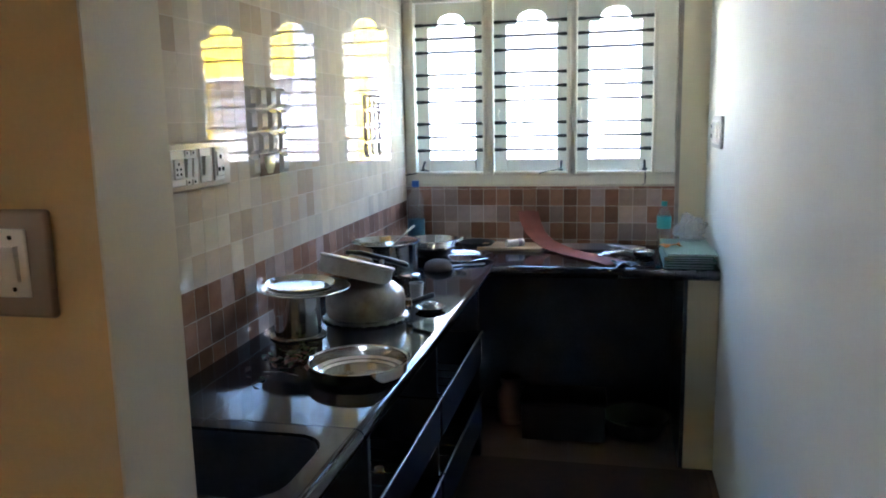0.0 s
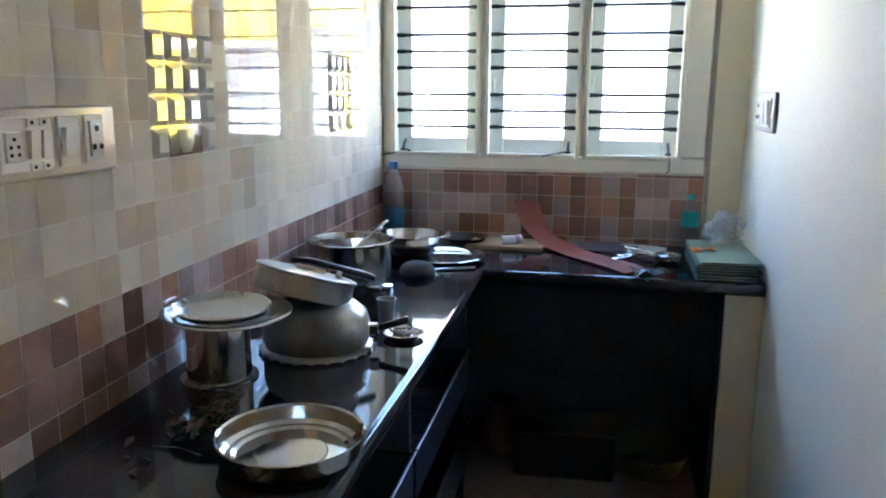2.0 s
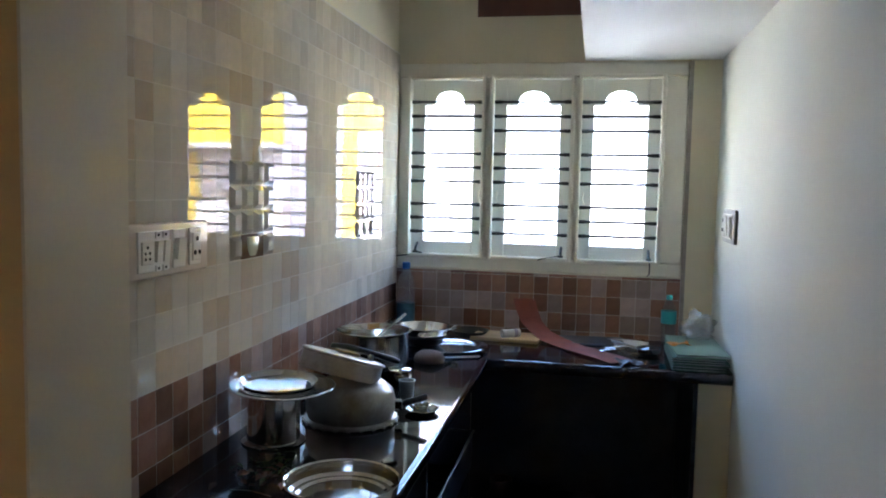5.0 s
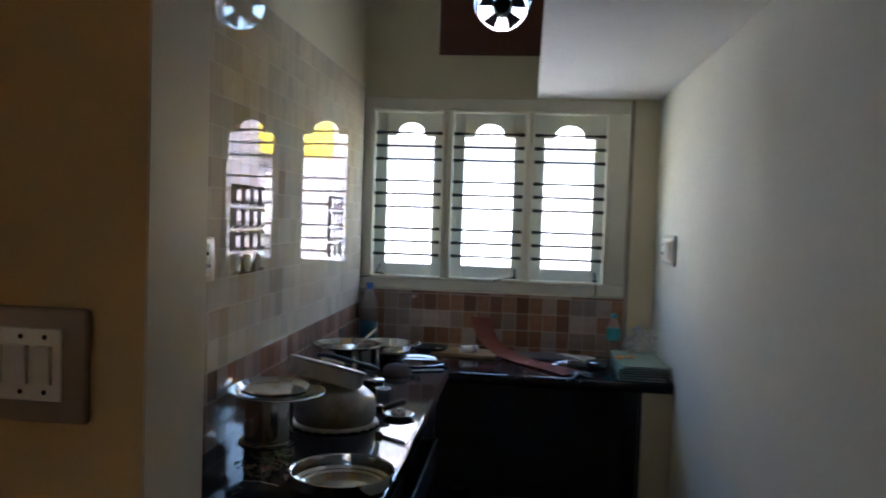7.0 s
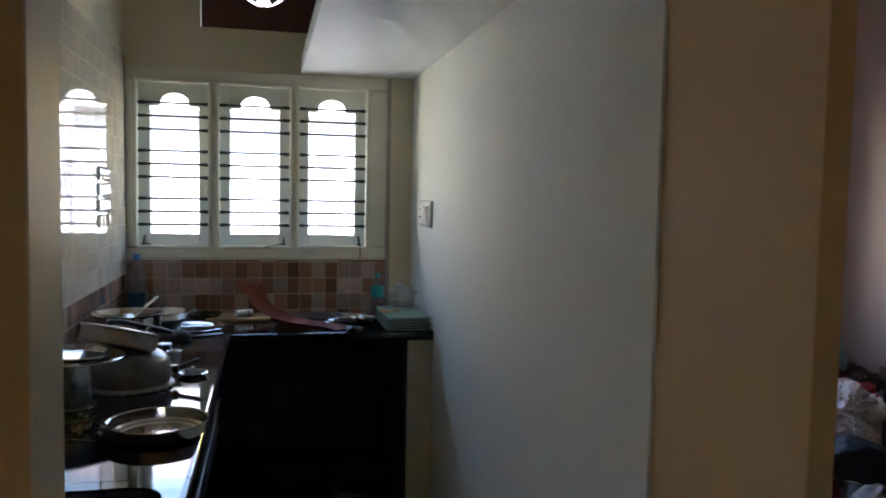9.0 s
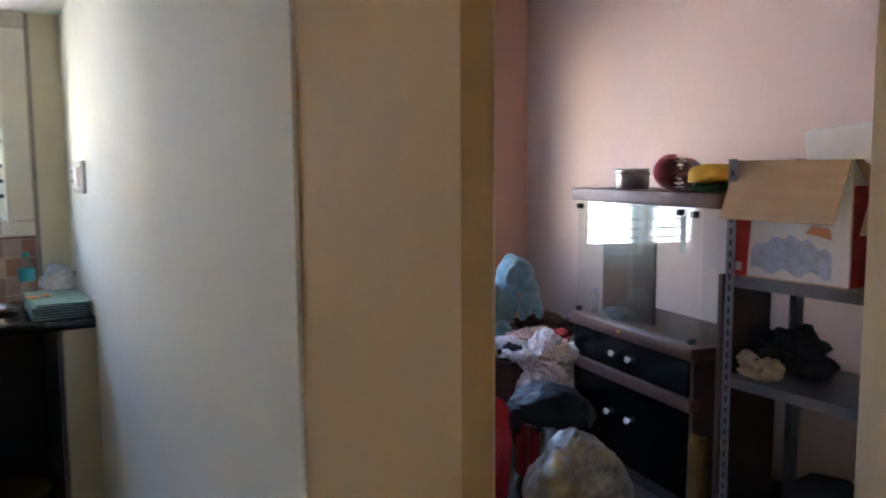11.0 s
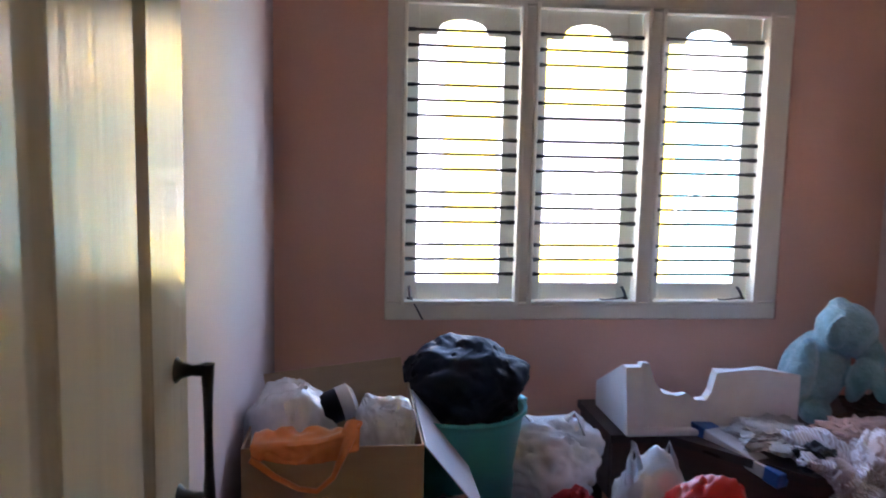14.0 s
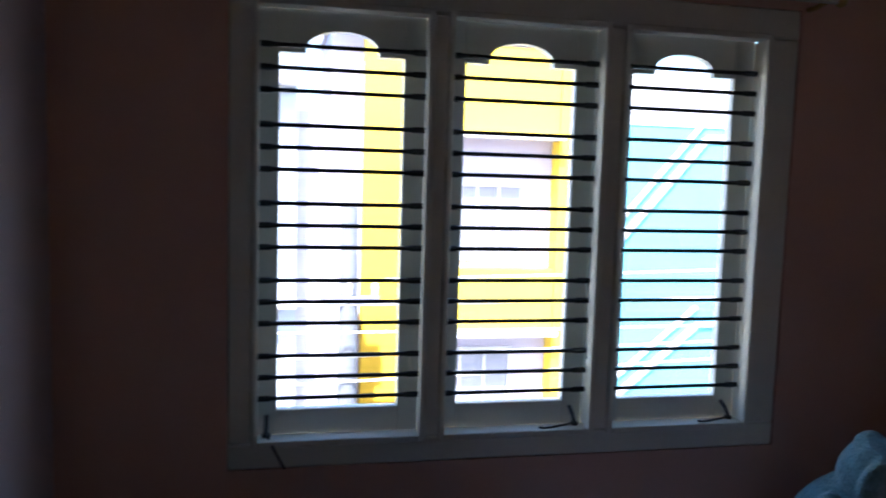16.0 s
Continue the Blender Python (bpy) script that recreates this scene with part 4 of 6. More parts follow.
# ---- curtain rod ----
BRASS = mat("aged_brass", (0.42, 0.28, 0.10), 0.4, metal=0.9, vary=0.2, scale=20, bump=0.1)
rod = thing("curtain_rod", "thin pale curtain rod with brass bracket above the window", "curtain rod")
part("rod", tube([(1.60, WY - 0.075, 2.115), (3.41, WY - 0.075, 2.115)], 0.011, 12), mat("pale_rod", (0.5, 0.45, 0.4), 0.35, metal=0.6), rod, smooth=60)
for x in (1.66, 3.37):
    part("bracket", tube([(x, WY - 0.001, 2.10), (x, WY - 0.04, 2.10), (x, WY - 0.075, 2.108)], 0.008, 8), BRASS, rod, smooth=50)
for x in (1.59, 3.42):
    part("finial", lathe([(0, -0.02), (0.015, -0.012), (0.02, 0), (0.015, 0.012), (0, 0.02)], 16), BRASS, rod, smooth=60, at=pose(x, WY - 0.075, 2.115, 0, 90, 0))

# ---- glass display cabinet ----
DWOOD = mat("dark_brown_laminate", (0.055, 0.03, 0.024), 0.3, vary=0.25, scale=6, fine=60, bump=0.06, stretch=(1, 6, 1))
RIMW = mat("reddish_brown_edge", (0.10, 0.055, 0.045), 0.4, vary=0.2, scale=6, fine=60, bump=0.06, spec=0.25, stretch=(1, 6, 1))
BLK = mat("black_gloss_laminate", (0.006, 0.006, 0.007), 0.14, vary=0.3, scale=6, bump=0.02, spec=0.25)
X0, X1, Y0, Y1 = 0.0, 0.44, 0.0, 0.88
CAB = pose(3.13, 2.0, 0, 0, 0, -10.5)
CRYSTAL = mat("clear_crystal_knob", (0.85, 0.86, 0.88), 0.06, vary=0.05, bump=0, spec=0.9)
cab = thing("display_cabinet", "dark brown display cabinet with glass upper part and black drawers", "cabinet", CAB)
part("plinth", B(X0 + 0.04, X1, Y0 + 0.02, Y1 - 0.02, 0, 0.06), DWOOD, cab)
part("side_panel", B(X0 + 0.012, X1, Y0, Y0 + 0.02, 0.06, 0.65, 0.002), DWOOD, cab)
part("side_panel", B(X0 + 0.012, X1, Y1 - 0.02, Y1, 0.06, 0.65, 0.002), DWOOD, cab)
part("back_panel", B(X1 - 0.008, X1, Y0 + 0.02, Y1 - 0.02, 0.06, 0.65), DWOOD, cab)
part("middle_shelf", B(X0 - 0.012, X1, Y0 - 0.012, Y1 + 0.012, 0.652, 0.705, 0.006, 2), RIMW, cab, "reddish brown moulded shelf edge", smooth=40)
part("drawer_rail", B(X0 - 0.010, X0 + 0.04, Y0 - 0.006, Y1 + 0.006, 0.444, 0.495, 0.006, 2), RIMW, cab, smooth=40)
part("carcass_fill", B(X0 + 0.03, X1 - 0.01, Y0 + 0.021, Y1 - 0.021, 0.07, 0.64), DWOOD, cab)
for z0, z1, ky in ((0.499, 0.648, ((0.53, 0.572), (0.405, 0.57))), (0.075, 0.44, ((0.56, 0.292), (0.402, 0.294)))):
    dr = part("drawer_front", B(X0 + 0.004, X0 + 0.026, Y0 + 0.022, Y1 - 0.022, z0, z1, 0.003), BLK, cab, "glossy black drawer front")
    for y, z in ky:
        part("knob", lathe([(0, 0.026), (0.010, 0.023), (0.016, 0.016), (0.010, 0.008), (0.006, 0.0)], 9), CRYSTAL, dr, "faceted crystal knob", smooth=20, at=pose(X0 + 0.004, y, z, 0, -90, 0))
part("lock", lathe([(0, 0.006), (0.007, 0.006), (0.008, 0)], 12), BRASS, cab, smooth=40, at=pose(X0 - 0.012, 0.47, 0.682, 0, -90, 0))
part("top_board", B(X0 - 0.02, X1, Y0 - 0.15, Y1 - 0.02, 1.258, 1.315, 0.006, 2), RIMW, cab, "brown moulded cabinet top", smooth=40)
part("back_board", B(0.15, 0.164, 0.44, 0.84, 0.7055, 1.2575), DWOOD, cab, "dark strip of back board")
for y0, y1 in ((Y0 + 0.004, 0.437), (0.4385, Y1 - 0.03)):
    gp = part("glass_pane", B(-0.0025, 0.0025, (y0 - y1) / 2, (y1 - y0) / 2, 0.707, 1.257), CLEAR2, cab, "clear sliding glass pane", at=pose(X0 + 0.022, (y0 + y1) / 2, 0, 0, 0, 2.3))
    gp.visible_shadow = False
gp = part("glass_pane", B(X0 + 0.046, X1 - 0.014, Y0 + 0.004, Y0 + 0.009, 0.707, 1.257), CLEAR2, cab, "clear side glass")
gp.visible_shadow = False
for y, z in ((Y0 + 0.005, 1.23), (Y1 - 0.055, 1.23), (Y0 + 0.005, 0.73), (Y1 - 0.055, 0.73), (0.09, 1.235)):
    part("glass_clip", B(X0 - 0.004, X0 + 0.026, y, y + 0.022, z - 0.012, z + 0.012, 0.003), IRON, cab)
part("lace_sticker", B(X0 + 0.0005, X0 + 0.0035, 0.05, 0.085, 1.078, 1.222, 0.001), mat("grey_lace", (0.3, 0.33, 0.3), 0.7, vary=0.4, scale=60), cab)
bottle("glass_vial", "tiny clear bottle with blue cap inside the cabinet", CAB @ pose(0.08, 0.80, 0.706), 0.018, 0.12, BLUE_PL, FILM, (0.1, 0.2))
CLOTHG = mat("grey_folded_cloth", (0.16, 0.16, 0.18), 0.9, vary=0.3, scale=20, bump=0.4)
tagged(part("folded_cloth", blob(0.05, 0.10, 0.03, 8, 0.25, 4), CLOTHG, smooth=60, at=CAB @ pose(0.10, 0.62, 0.706)), "small grey folded cloth inside the cabinet", "cloth")
# on top of the cabinet
tin = thing("round_tin", "low round metal tin with a wider lid on the cabinet", "tin", CAB @ pose(0.14, 0.60, 1.316))
part("body", lathe([(0, 0), (0.074, 0), (0.076, 0.004), (0.076, 0.06), (0, 0.06)], 36), ALUM, tin, smooth=35)
part("lid", lathe([(0.076, 0.060), (0.084, 0.062), (0.084, 0.068), (0.078, 0.074), (0.078, 0.084), (0.084, 0.087), (0.08, 0.091), (0, 0.09)], 36), ALUM, tin, smooth=35)
ROSE = mat("rose_printed_satin", (0.72, 0.24, 0.34), 0.45, vary=0.45, scale=16, fine=50, bump=0.2, dirt=(0.26, 0.06, 0.09), sheen=0.3)
bm = bmesh.new()
rings = []
for i in range(121):
    a = 2 * math.pi * 4.2 * i / 120
    r = 0.010 + 0.070 * i / 120 + 0.004 * noise.noise(Vector((a * 0.9, 1.7, 0)))
    rings.append([bm.verts.new((x + 0.010 * noise.noise(Vector((a * 0.6, x * 20, 4))), r * 1.1 * math.cos(a), 0.090 + r * math.sin(a))) for x in (-0.10, -0.094, -0.05, 0.0, 0.05, 0.10)])
for p, q in zip(rings, rings[1:]):
    for k in range(5):
        bm.faces.new((p[k], p[k + 1], q[k + 1], q[k]))
bmesh.ops.solidify(bm, geom=bm.faces, thickness=0.0155)
low = min(v.co.z for v in bm.verts)
for v in bm.verts:
    v.co.z -= low
tagged(part("rolled_cloth", bm, ROSE, smooth=50, at=CAB @ pose(0.14, 0.27, 1.316, 0, 0, 38)), "rolled pink satin cloth with dark rose print", "cloth")
YELC = mat("yellow_cloth", (0.72, 0.42, 0.05), 0.8, vary=0.2, scale=15, bump=0.3)
GRNC = mat("dark_green_cloth", (0.03, 0.10, 0.03), 0.8, vary=0.3, scale=15, bump=0.3)
tagged(part("green_cloth", blob(0.11, 0.075, 0.022, 5, 0.15, 3), GRNC, smooth=70, at=CAB @ pose(0.15, 0.06, 1.316)), "folded dark green cloth on the cabinet", "cloth")
tagged(part("yellow_cloth", blob(0.10, 0.07, 0.045, 6, 0.15, 3, square=0.7), YELC, smooth=70, at=CAB @ pose(0.15, 0.07, 1.349)), "folded bright yellow cloth", "cloth")

# ---- slotted steel rack ----
GREYS = mat("grey_painted_steel", (0.13, 0.13, 0.145), 0.4, metal=0.4, vary=0.15, scale=8, fine=80, bump=0.08)
rack = thing("steel_rack", "grey slotted-angle steel storage rack against the wall", "rack")
RX0, RX1, RY0, RY1 = 3.00, 3.42, 0.86, 1.757
SLOT = mat("slot_shadow", (0.012, 0.012, 0.014), 0.8, bump=0)
for x, sx in ((RX0, 1), (RX1, -1)):
    for y, sy in ((RY0, 1), (RY1, -1)):
        angle = [(x, y), (x + sx * 0.036, y), (x + sx * 0.036, y + sy * 0.002), (x + sx * 0.002, y + sy * 0.002), (x + sx * 0.002, y + sy * 0.036), (x, y + sy * 0.036)]
        leg = bmesh.new()
        lo, hi = [[leg.verts.new((px, py, pz)) for px, py in angle] for pz in (0, 1.44)]
        for i in range(6):
            leg.faces.new((lo[i], lo[(i + 1) % 6], hi[(i + 1) % 6], hi[i]))
        post = part("post", leg, GREYS, rack)
        if sy < 0:
            for k in range(35):
                z0 = 0.02 + k * 0.04
                part("slot", B(*sorted((x - sx * 0.0012, x + sx * 0.0014)), *sorted((y + sy * 0.013, y + sy * 0.023)), z0, z0 + 0.022), SLOT, post)
for z in (0.12, 0.668, 1.028):
    sh = part("shelf", B(RX0 + 0.003, RX1 - 0.003, RY0 + 0.003, RY1 - 0.003, z, z + 0.004), GREYS, rack)
    part("front_lip", B(RX0 + 0.003, RX0 + 0.006, RY0 + 0.003, RY1 - 0.003, z - 0.032, z - 0.0002), GREYS, sh)
    part("side_lip", B(RX0 + 0.0065, RX1 - 0.006, RY1 - 0.006, RY1 - 0.003, z - 0.032, z - 0.0002), GREYS, sh)
tagged(part("dark_board", B(3.03, 3.32, 1.79, 1.81, 0, 1.03, 0.003), DWOOD), "dark brown board standing between rack and cabinet", "board")
CARD = mat("brown_cardboard", (0.47, 0.32, 0.195), 0.8, vary=0.1, scale=8, fine=120, bump=0.12, stretch=(1, 1, 3))
CARDW = mat("white_printed_cardboard", (0.66, 0.63, 0.64), 0.5, vary=0.08, scale=8, bump=0.05)
RED = mat("red_printed_cardboard", (0.52, 0.05, 0.05), 0.45, vary=0.1, scale=8, bump=0.05)
BLUEP = mat("pale_blue_print", (0.36, 0.40, 0.55), 0.5, vary=0.3, scale=25, bump=0.02)
ORP = mat("orange_print", (0.55, 0.22, 0.12), 0.5, vary=0.2, bump=0.02)
GREYP = mat("grey_print", (0.20, 0.16, 0.15), 0.5, vary=0.2, bump=0.02)


def carton(name, label, m, w, d, h, face=CARDW, t=0.005, cat="box"):
    """Open cardboard box: floor and four walls; local x is width, y depth, front at y = 0."""
    root = thing(name, label, cat, m)
    part("bottom", B(0, w, 0, d, 0, t), CARD, root)
    part("front", B(0, w, 0, t, t + 0.0005, h), face, root)
    part("back", B(0, w, d - t, d, t + 0.0005, h), CARD, root)
    part("side", B(0, t, t + 0.0005, d - t - 0.0005, t + 0.0005, h), CARD, root)
    part("side", B(w - t, w, t + 0.0005, d - t - 0.0005, t + 0.0005, h), face, root)
    return root


def flap(root, w, l, m, material=CARD):
    return part("flap", B(0, w, 0, 0.004, 0, l, 0.001), material, root, at=m)


bx = carton("appliance_carton", "white and red printed appliance carton with open brown flaps", pose(3.035, 1.752, 1.033, 0, 0, -90), 0.415, 0.34, 0.40)
flap(bx, 0.41, 0.215, pose(0.002, -0.001, 0.40, 157, 0, 0) @ pose(0, 0, 0))
flap(bx, 0.33, 0.16, pose(0.413, 0.005, 0.40, 150, 0, 90))
part("printed_band", prism([(0.001, 0.002), (0.055, 0.002), (0.075, 0.30), (0.001, 0.30)], -0.0015, -0.0003), RED, bx)
blob_pts = [(0.07 + 0.29 * u / 14, 0.03 + 0.012 * math.sin(u * 1.3)) for u in range(15)] + [(0.36 - 0.29 * u / 14, 0.10 + 0.05 * math.sin(math.pi * u / 14) + 0.01 * math.sin(u * 2.1)) for u in range(15)]
part("printed_picture", prism(blob_pts, -0.0015, -0.0003), BLUEP, bx)
part("printed_picture", prism([(0.27, 0.165), (0.36, 0.15), (0.35, 0.185), (0.29, 0.19)], -0.0025, -0.0016), ORP, bx)
for i, (a, b) in enumerate(((0.12, 0.20), (0.12, 0.24), (0.12, 0.30), (0.12, 0.18))):
    part("text_bar", B(a, b, -0.0015, -0.0003, 0.265 - i * 0.018, 0.272 - i * 0.018), GREYP, bx)
part("printed_band", B(0.4152, 0.4162, 0.01, 0.10, 0.002, 0.32), RED, bx)
part("price_square", B(0.012, 0.035, -0.0030, -0.0018, 0.02, 0.05), CARDW, bx)
b2 = carton("brown_carton", "plain brown carton with its flap hanging over the shelf", pose(3.06, 1.28, 1.033, 0, 0, -90), 0.36, 0.32, 0.36, CARD)
flap(b2, 0.35, 0.20, pose(0.003, -0.001, 0.36, 158, 0, 0))
tagged(part("white_sack", blob(0.10, 0.12, 0.11, 21, 0.2, 4), mat("white_woven_sack", (0.62, 0.60, 0.60), 0.7, vary=0.12, scale=14, bump=0.3), smooth=60, at=pose(3.19, 1.06, 1.40)), "off-white sack stuffed in the brown carton top", "sack")
STYRO = mat("white_polystyrene", (0.80, 0.79, 0.79), 0.75, vary=0.05, scale=20, fine=220, bump=0.3)
tagged(part("polystyrene_lid", B(-0.14, 0.14, -0.26, 0.26, 0, 0.13, 0.02, 3), STYRO, smooth=40, at=pose(3.23, 1.27, 1.43, -5, -3, 2)), "white polystyrene block on top of the cartons", "packaging")
DARKC = mat("dark_cloth", (0.025, 0.024, 0.03), 0.9, vary=0.4, scale=14, bump=0.5)
tagged(part("dark_cloth", blob(0.12, 0.13, 0.085, 31, 0.42, 5, freq=3.6), DARKC, smooth=60, at=pose(3.25, 1.655, 0.6725)), "dark crumpled cloth bundle on the rack shelf", "cloth")
tagged(part("beige_cloth", blob(0.055, 0.075, 0.045, 32, 0.35, 4), mat("beige_cloth", (0.46, 0.36, 0.26), 0.85, vary=0.3, scale=14, bump=0.4), smooth=60, at=pose(3.09, 1.665, 0.6725)), "beige crumpled cloth on the rack shelf", "cloth")
tagged(part("dark_carton_bag", blob(0.13, 0.2, 0.13, 33, 0.2, 3), DARKC, smooth=60, at=pose(3.22, 1.45, 0.124)), "dark bag on the lowest rack shelf", "bag")
tagged(part("red_pouch", blob(0.06, 0.07, 0.05, 34, 0.2, 3), mat("dark_red_foil", (0.30, 0.03, 0.05), 0.4, vary=0.3, scale=12, bump=0.3), smooth=60, at=pose(3.14, 1.10, 0.6725)), "dark red packet on the rack shelf", "packet")
tagged(part("yellow_pouch", blob(0.045, 0.05, 0.022, 35, 0.2, 3), YELC, smooth=60, at=pose(3.06, 1.155, 0.6725)), "yellow packet at the shelf edge", "packet")

# ---- low cot and packaging under the window ----
cot = thing("low_cot", "low dark brown wooden cot under the window", "cot")
part("platform", prism([(2.50, -3.82), (2.50, -3.405), (2.70, -3.405), (3.02, -3.0), (3.72, -3.0), (3.72, -3.82)], 0.42, 0.45), DWOOD, cot, at=pose(0, 0, 0, 90, 0, 0))
part("side_board", prism([(2.51, -3.44), (2.51, -3.415), (2.70, -3.415), (3.03, -3.01), (3.71, -3.01), (3.71, -3.04), (3.05, -3.04), (2.72, -3.44)], 0.10, 0.419), RIMW, cot, at=pose(0, 0, 0, 90, 0, 0))
part("side_board", B(2.51, 2.535, 3.442, 3.81, 0.20, 0.419, 0.003), DWOOD, cot)
for x, y in ((2.54, 3.45), (2.54, 3.755), (3.64, 3.05), (3.64, 3.755), (3.06, 3.05)):
    part("leg", B(x, x + 0.06, y, y + 0.06, 0, 0.4195, 0.004), DWOOD, cot)
foam = thing("foam_packaging", "broken white polystyrene packaging leaning under the window", "packaging", pose(0, -0.045, 0))
part("base", B(2.545, 3.20, 3.42, 3.78, 0.452, 0.474, 0.006), STYRO, foam, smooth=40)
edge_line = [(2.585, 0.68), (2.605, 0.715), (2.635, 0.71), (2.66, 0.645), (2.70, 0.60), (2.76, 0.59), (2.80, 0.60), (2.84, 0.575), (2.885, 0.572), (2.905, 0.60), (2.915, 0.64), (2.925, 0.672), (3.02, 0.682), (3.12, 0.684), (3.28, 0.665)]
fm_ = bmesh.new()
lo = []
for x, z in ((2.585 + (u - 2.585) * 0.88, w) for u, w in edge_line):
    lo.append([fm_.verts.new((x + 0.01 * noise.noise(Vector((x * 9, y, z * 4))) * (0.6 < z - 0.4), y + 0.01 * math.sin(x * 5), zz)) for y, zz in ((3.445, 0.475), (3.445, z), (3.485, z + 0.008 * math.sin(x * 31)), (3.485, 0.475))])
for p, q in zip(lo, lo[1:]):
    for i in range(4):
        fm_.faces.new((p[i], p[(i + 1) % 4], q[(i + 1) % 4], q[i]))
fm_.faces.new(lo[0][::-1])
fm_.faces.new(lo[-1])
part("wall", fm_, STYRO, foam)
sd = prism([(3.40, 0.475), (3.76, 0.475), (3.76, 0.56), (3.62, 0.63), (3.48, 0.70), (3.44, 0.70)], -0.03, 0.03)
part("wall", sd, STYRO, foam, at=Matrix.Translation((2.57, 0, 0)) @ Matrix(((0, 1, 0, 0), (1, 0, 0, 0), (0, 0, 1, 0), (0, 0, 0, 1))))
strip = thing("taped_strip", "white boxed strip with blue taped ends lying on the cot", "packaging", look((2.83, 3.43, 0.482), (2.965, 3.08, 0.425)))
part("body", B(-0.035, 0.035, -0.034, 0.012, -0.39, 0, 0.003), CARDW, strip)
part("tape", B(-0.037, 0.037, -0.036, 0.014, -0.391, -0.33, 0.003), BLUE_PL, strip, "bright blue tape")
part("tape", B(-0.037, 0.037, -0.036, 0.014, -0.07, 0.002, 0.003), BLUE_PL, strip, "bright blue tape")

# ---- plush elephant (one plain shape) ----
PLUSH = mat("pale_blue_plush", (0.22, 0.40, 0.45), 0.95, vary=0.30, scale=22, fine=120, bump=1.0, dist=0.014, sheen=0.5)
bm = bmesh.new()
def lump(bm, c, r, rot=(0, 0, 0), sub=3):
    vs = bmesh.ops.create_icosphere(bm, subdivisions=sub, radius=1)["verts"]
    mm = Matrix.Translation(c) @ Euler([radians(a) for a in rot]).to_matrix().to_4x4() @ Matrix.Diagonal((*r, 1))
    for v in vs:
        v.co = mm @ v.co
    return vs
lump(bm, (-0.04, 0.03, 0.19), (0.13, 0.13, 0.19), (0, 24, 0))
lump(bm, (-0.125, -0.06, 0.19), (0.058, 0.065, 0.17), (8, 8, 0))
lump(bm, (-0.06, -0.07, 0.055), (0.065, 0.075, 0.058))
lump(bm, (0.06, -0.02, 0.38), (0.12, 0.11, 0.115), (0, 20, 0))
lump(bm, (0.035, 0.0, 0.475), (0.045, 0.04, 0.035))
lump(bm, (-0.005, -0.105, 0.385), (0.05, 0.028, 0.07), (0, 25, 15))
lump(bm, (0.145, -0.07, 0.30), (0.045, 0.05, 0.085), (-10, -18, 0))
lump(bm, (0.155, -0.12, 0.20), (0.034, 0.038, 0.09), (-10, -14, 0))
lump(bm, (0.09, -0.10, 0.20), (0.04, 0.05, 0.10), (-14, 22, 0))
for v in bm.verts:
    v.co += v.co.normalized() * 0.006 * noise.noise(v.co * 30)
plush = part("plush_elephant", bm, PLUSH, smooth=80, at=pose(3.385, 3.54, 0.451, 0, 0, -12) @ Matrix.Scale(0.93, 4))
rem = plush.modifiers.new("merge", "REMESH")
rem.mode, rem.voxel_size, rem.use_smooth_shade = "VOXEL", 0.008, True
tagged(plush, "pale blue plush elephant slumped in the corner", "toy")

# ---- clothes, bags and boxes ----
def heap(name, label, cat, rx, ry, rz, m, seed, material, crease=0.3, sub=5, freq=4.0, square=1.0):
    return tagged(part(name, blob(rx, ry, rz, seed, crease, sub, freq=freq, square=square), material, smooth=60, at=m), label, cat)


def stripes(name, c1, c2, scale, rough=0.8):
    m = mat(name, c1, rough, vary=0.15, scale=10, bump=0.4)
    n, l = m.node_tree.nodes, m.node_tree.links
    tc, wv, mx = n.new("ShaderNodeTexCoord"), n.new("ShaderNodeTexWave"), n.new("ShaderNodeMix")
    wv.inputs["Scale"].default_value, wv.inputs["Distortion"].default_value = scale, 4.0
    mx.data_type = "RGBA"
    l.new(tc.outputs["Object"], wv.inputs["Vector"])
    rp = n.new("ShaderNodeMapRange")
    rp.inputs["From Min"].default_value, rp.inputs["From Max"].default_value = 0.55, 0.7
    l.new(wv.outputs["Fac"], rp.inputs["Value"])
    l.new(rp.outputs[0], mx.inputs[0])
    src = n["Principled BSDF"].inputs["Base Color"].links[0].from_socket
    l.new(src, mx.inputs[6])
    mx.inputs[7].default_value = (*c2, 1)
    l.new(mx.outputs[2], n["Principled BSDF"].inputs["Base Color"])
    return m


STRIPE = stripes("white_striped_cotton", (0.82, 0.77, 0.80), (0.55, 0.44, 0.43), 34)
REDC = mat("red_cloth", (0.42, 0.03, 0.03), 0.85, vary=0.25, scale=14, bump=0.4)
GREYC = mat("grey_cloth", (0.46, 0.45, 0.45), 0.85, vary=0.25, scale=14, bump=0.4)
PINKC = mat("peach_cloth", (0.62, 0.40, 0.34), 0.85, vary=0.25, scale=14, bump=0.4)
heap("striped_clothes", "heap of white striped cotton clothes", "clothes", 0.15, 0.20, 0.15, pose(3.20, 3.02, 0.30), 41, STRIPE, 0.45, 6, 3.0)
heap("peach_clothes", "crumpled peach garment on the heap", "clothes", 0.14, 0.11, 0.055, pose(3.33, 3.24, 0.451), 42, PINKC, 0.4)
heap("red_garment", "small red garment on the heap", "clothes", 0.06, 0.08, 0.045, pose(3.42, 3.14, 0.47), 43, REDC, 0.3, 4)
heap("grey_clothes", "grey rumpled clothes on the cot", "clothes", 0.13, 0.12, 0.045, pose(3.03, 3.27, 0.451), 44, GREYC, 0.4)
heap("dark_garment", "dark garment at the edge of the cot", "clothes", 0.06, 0.06, 0.045, pose(3.07, 3.07, 0.451), 45, DARKC, 0.35)
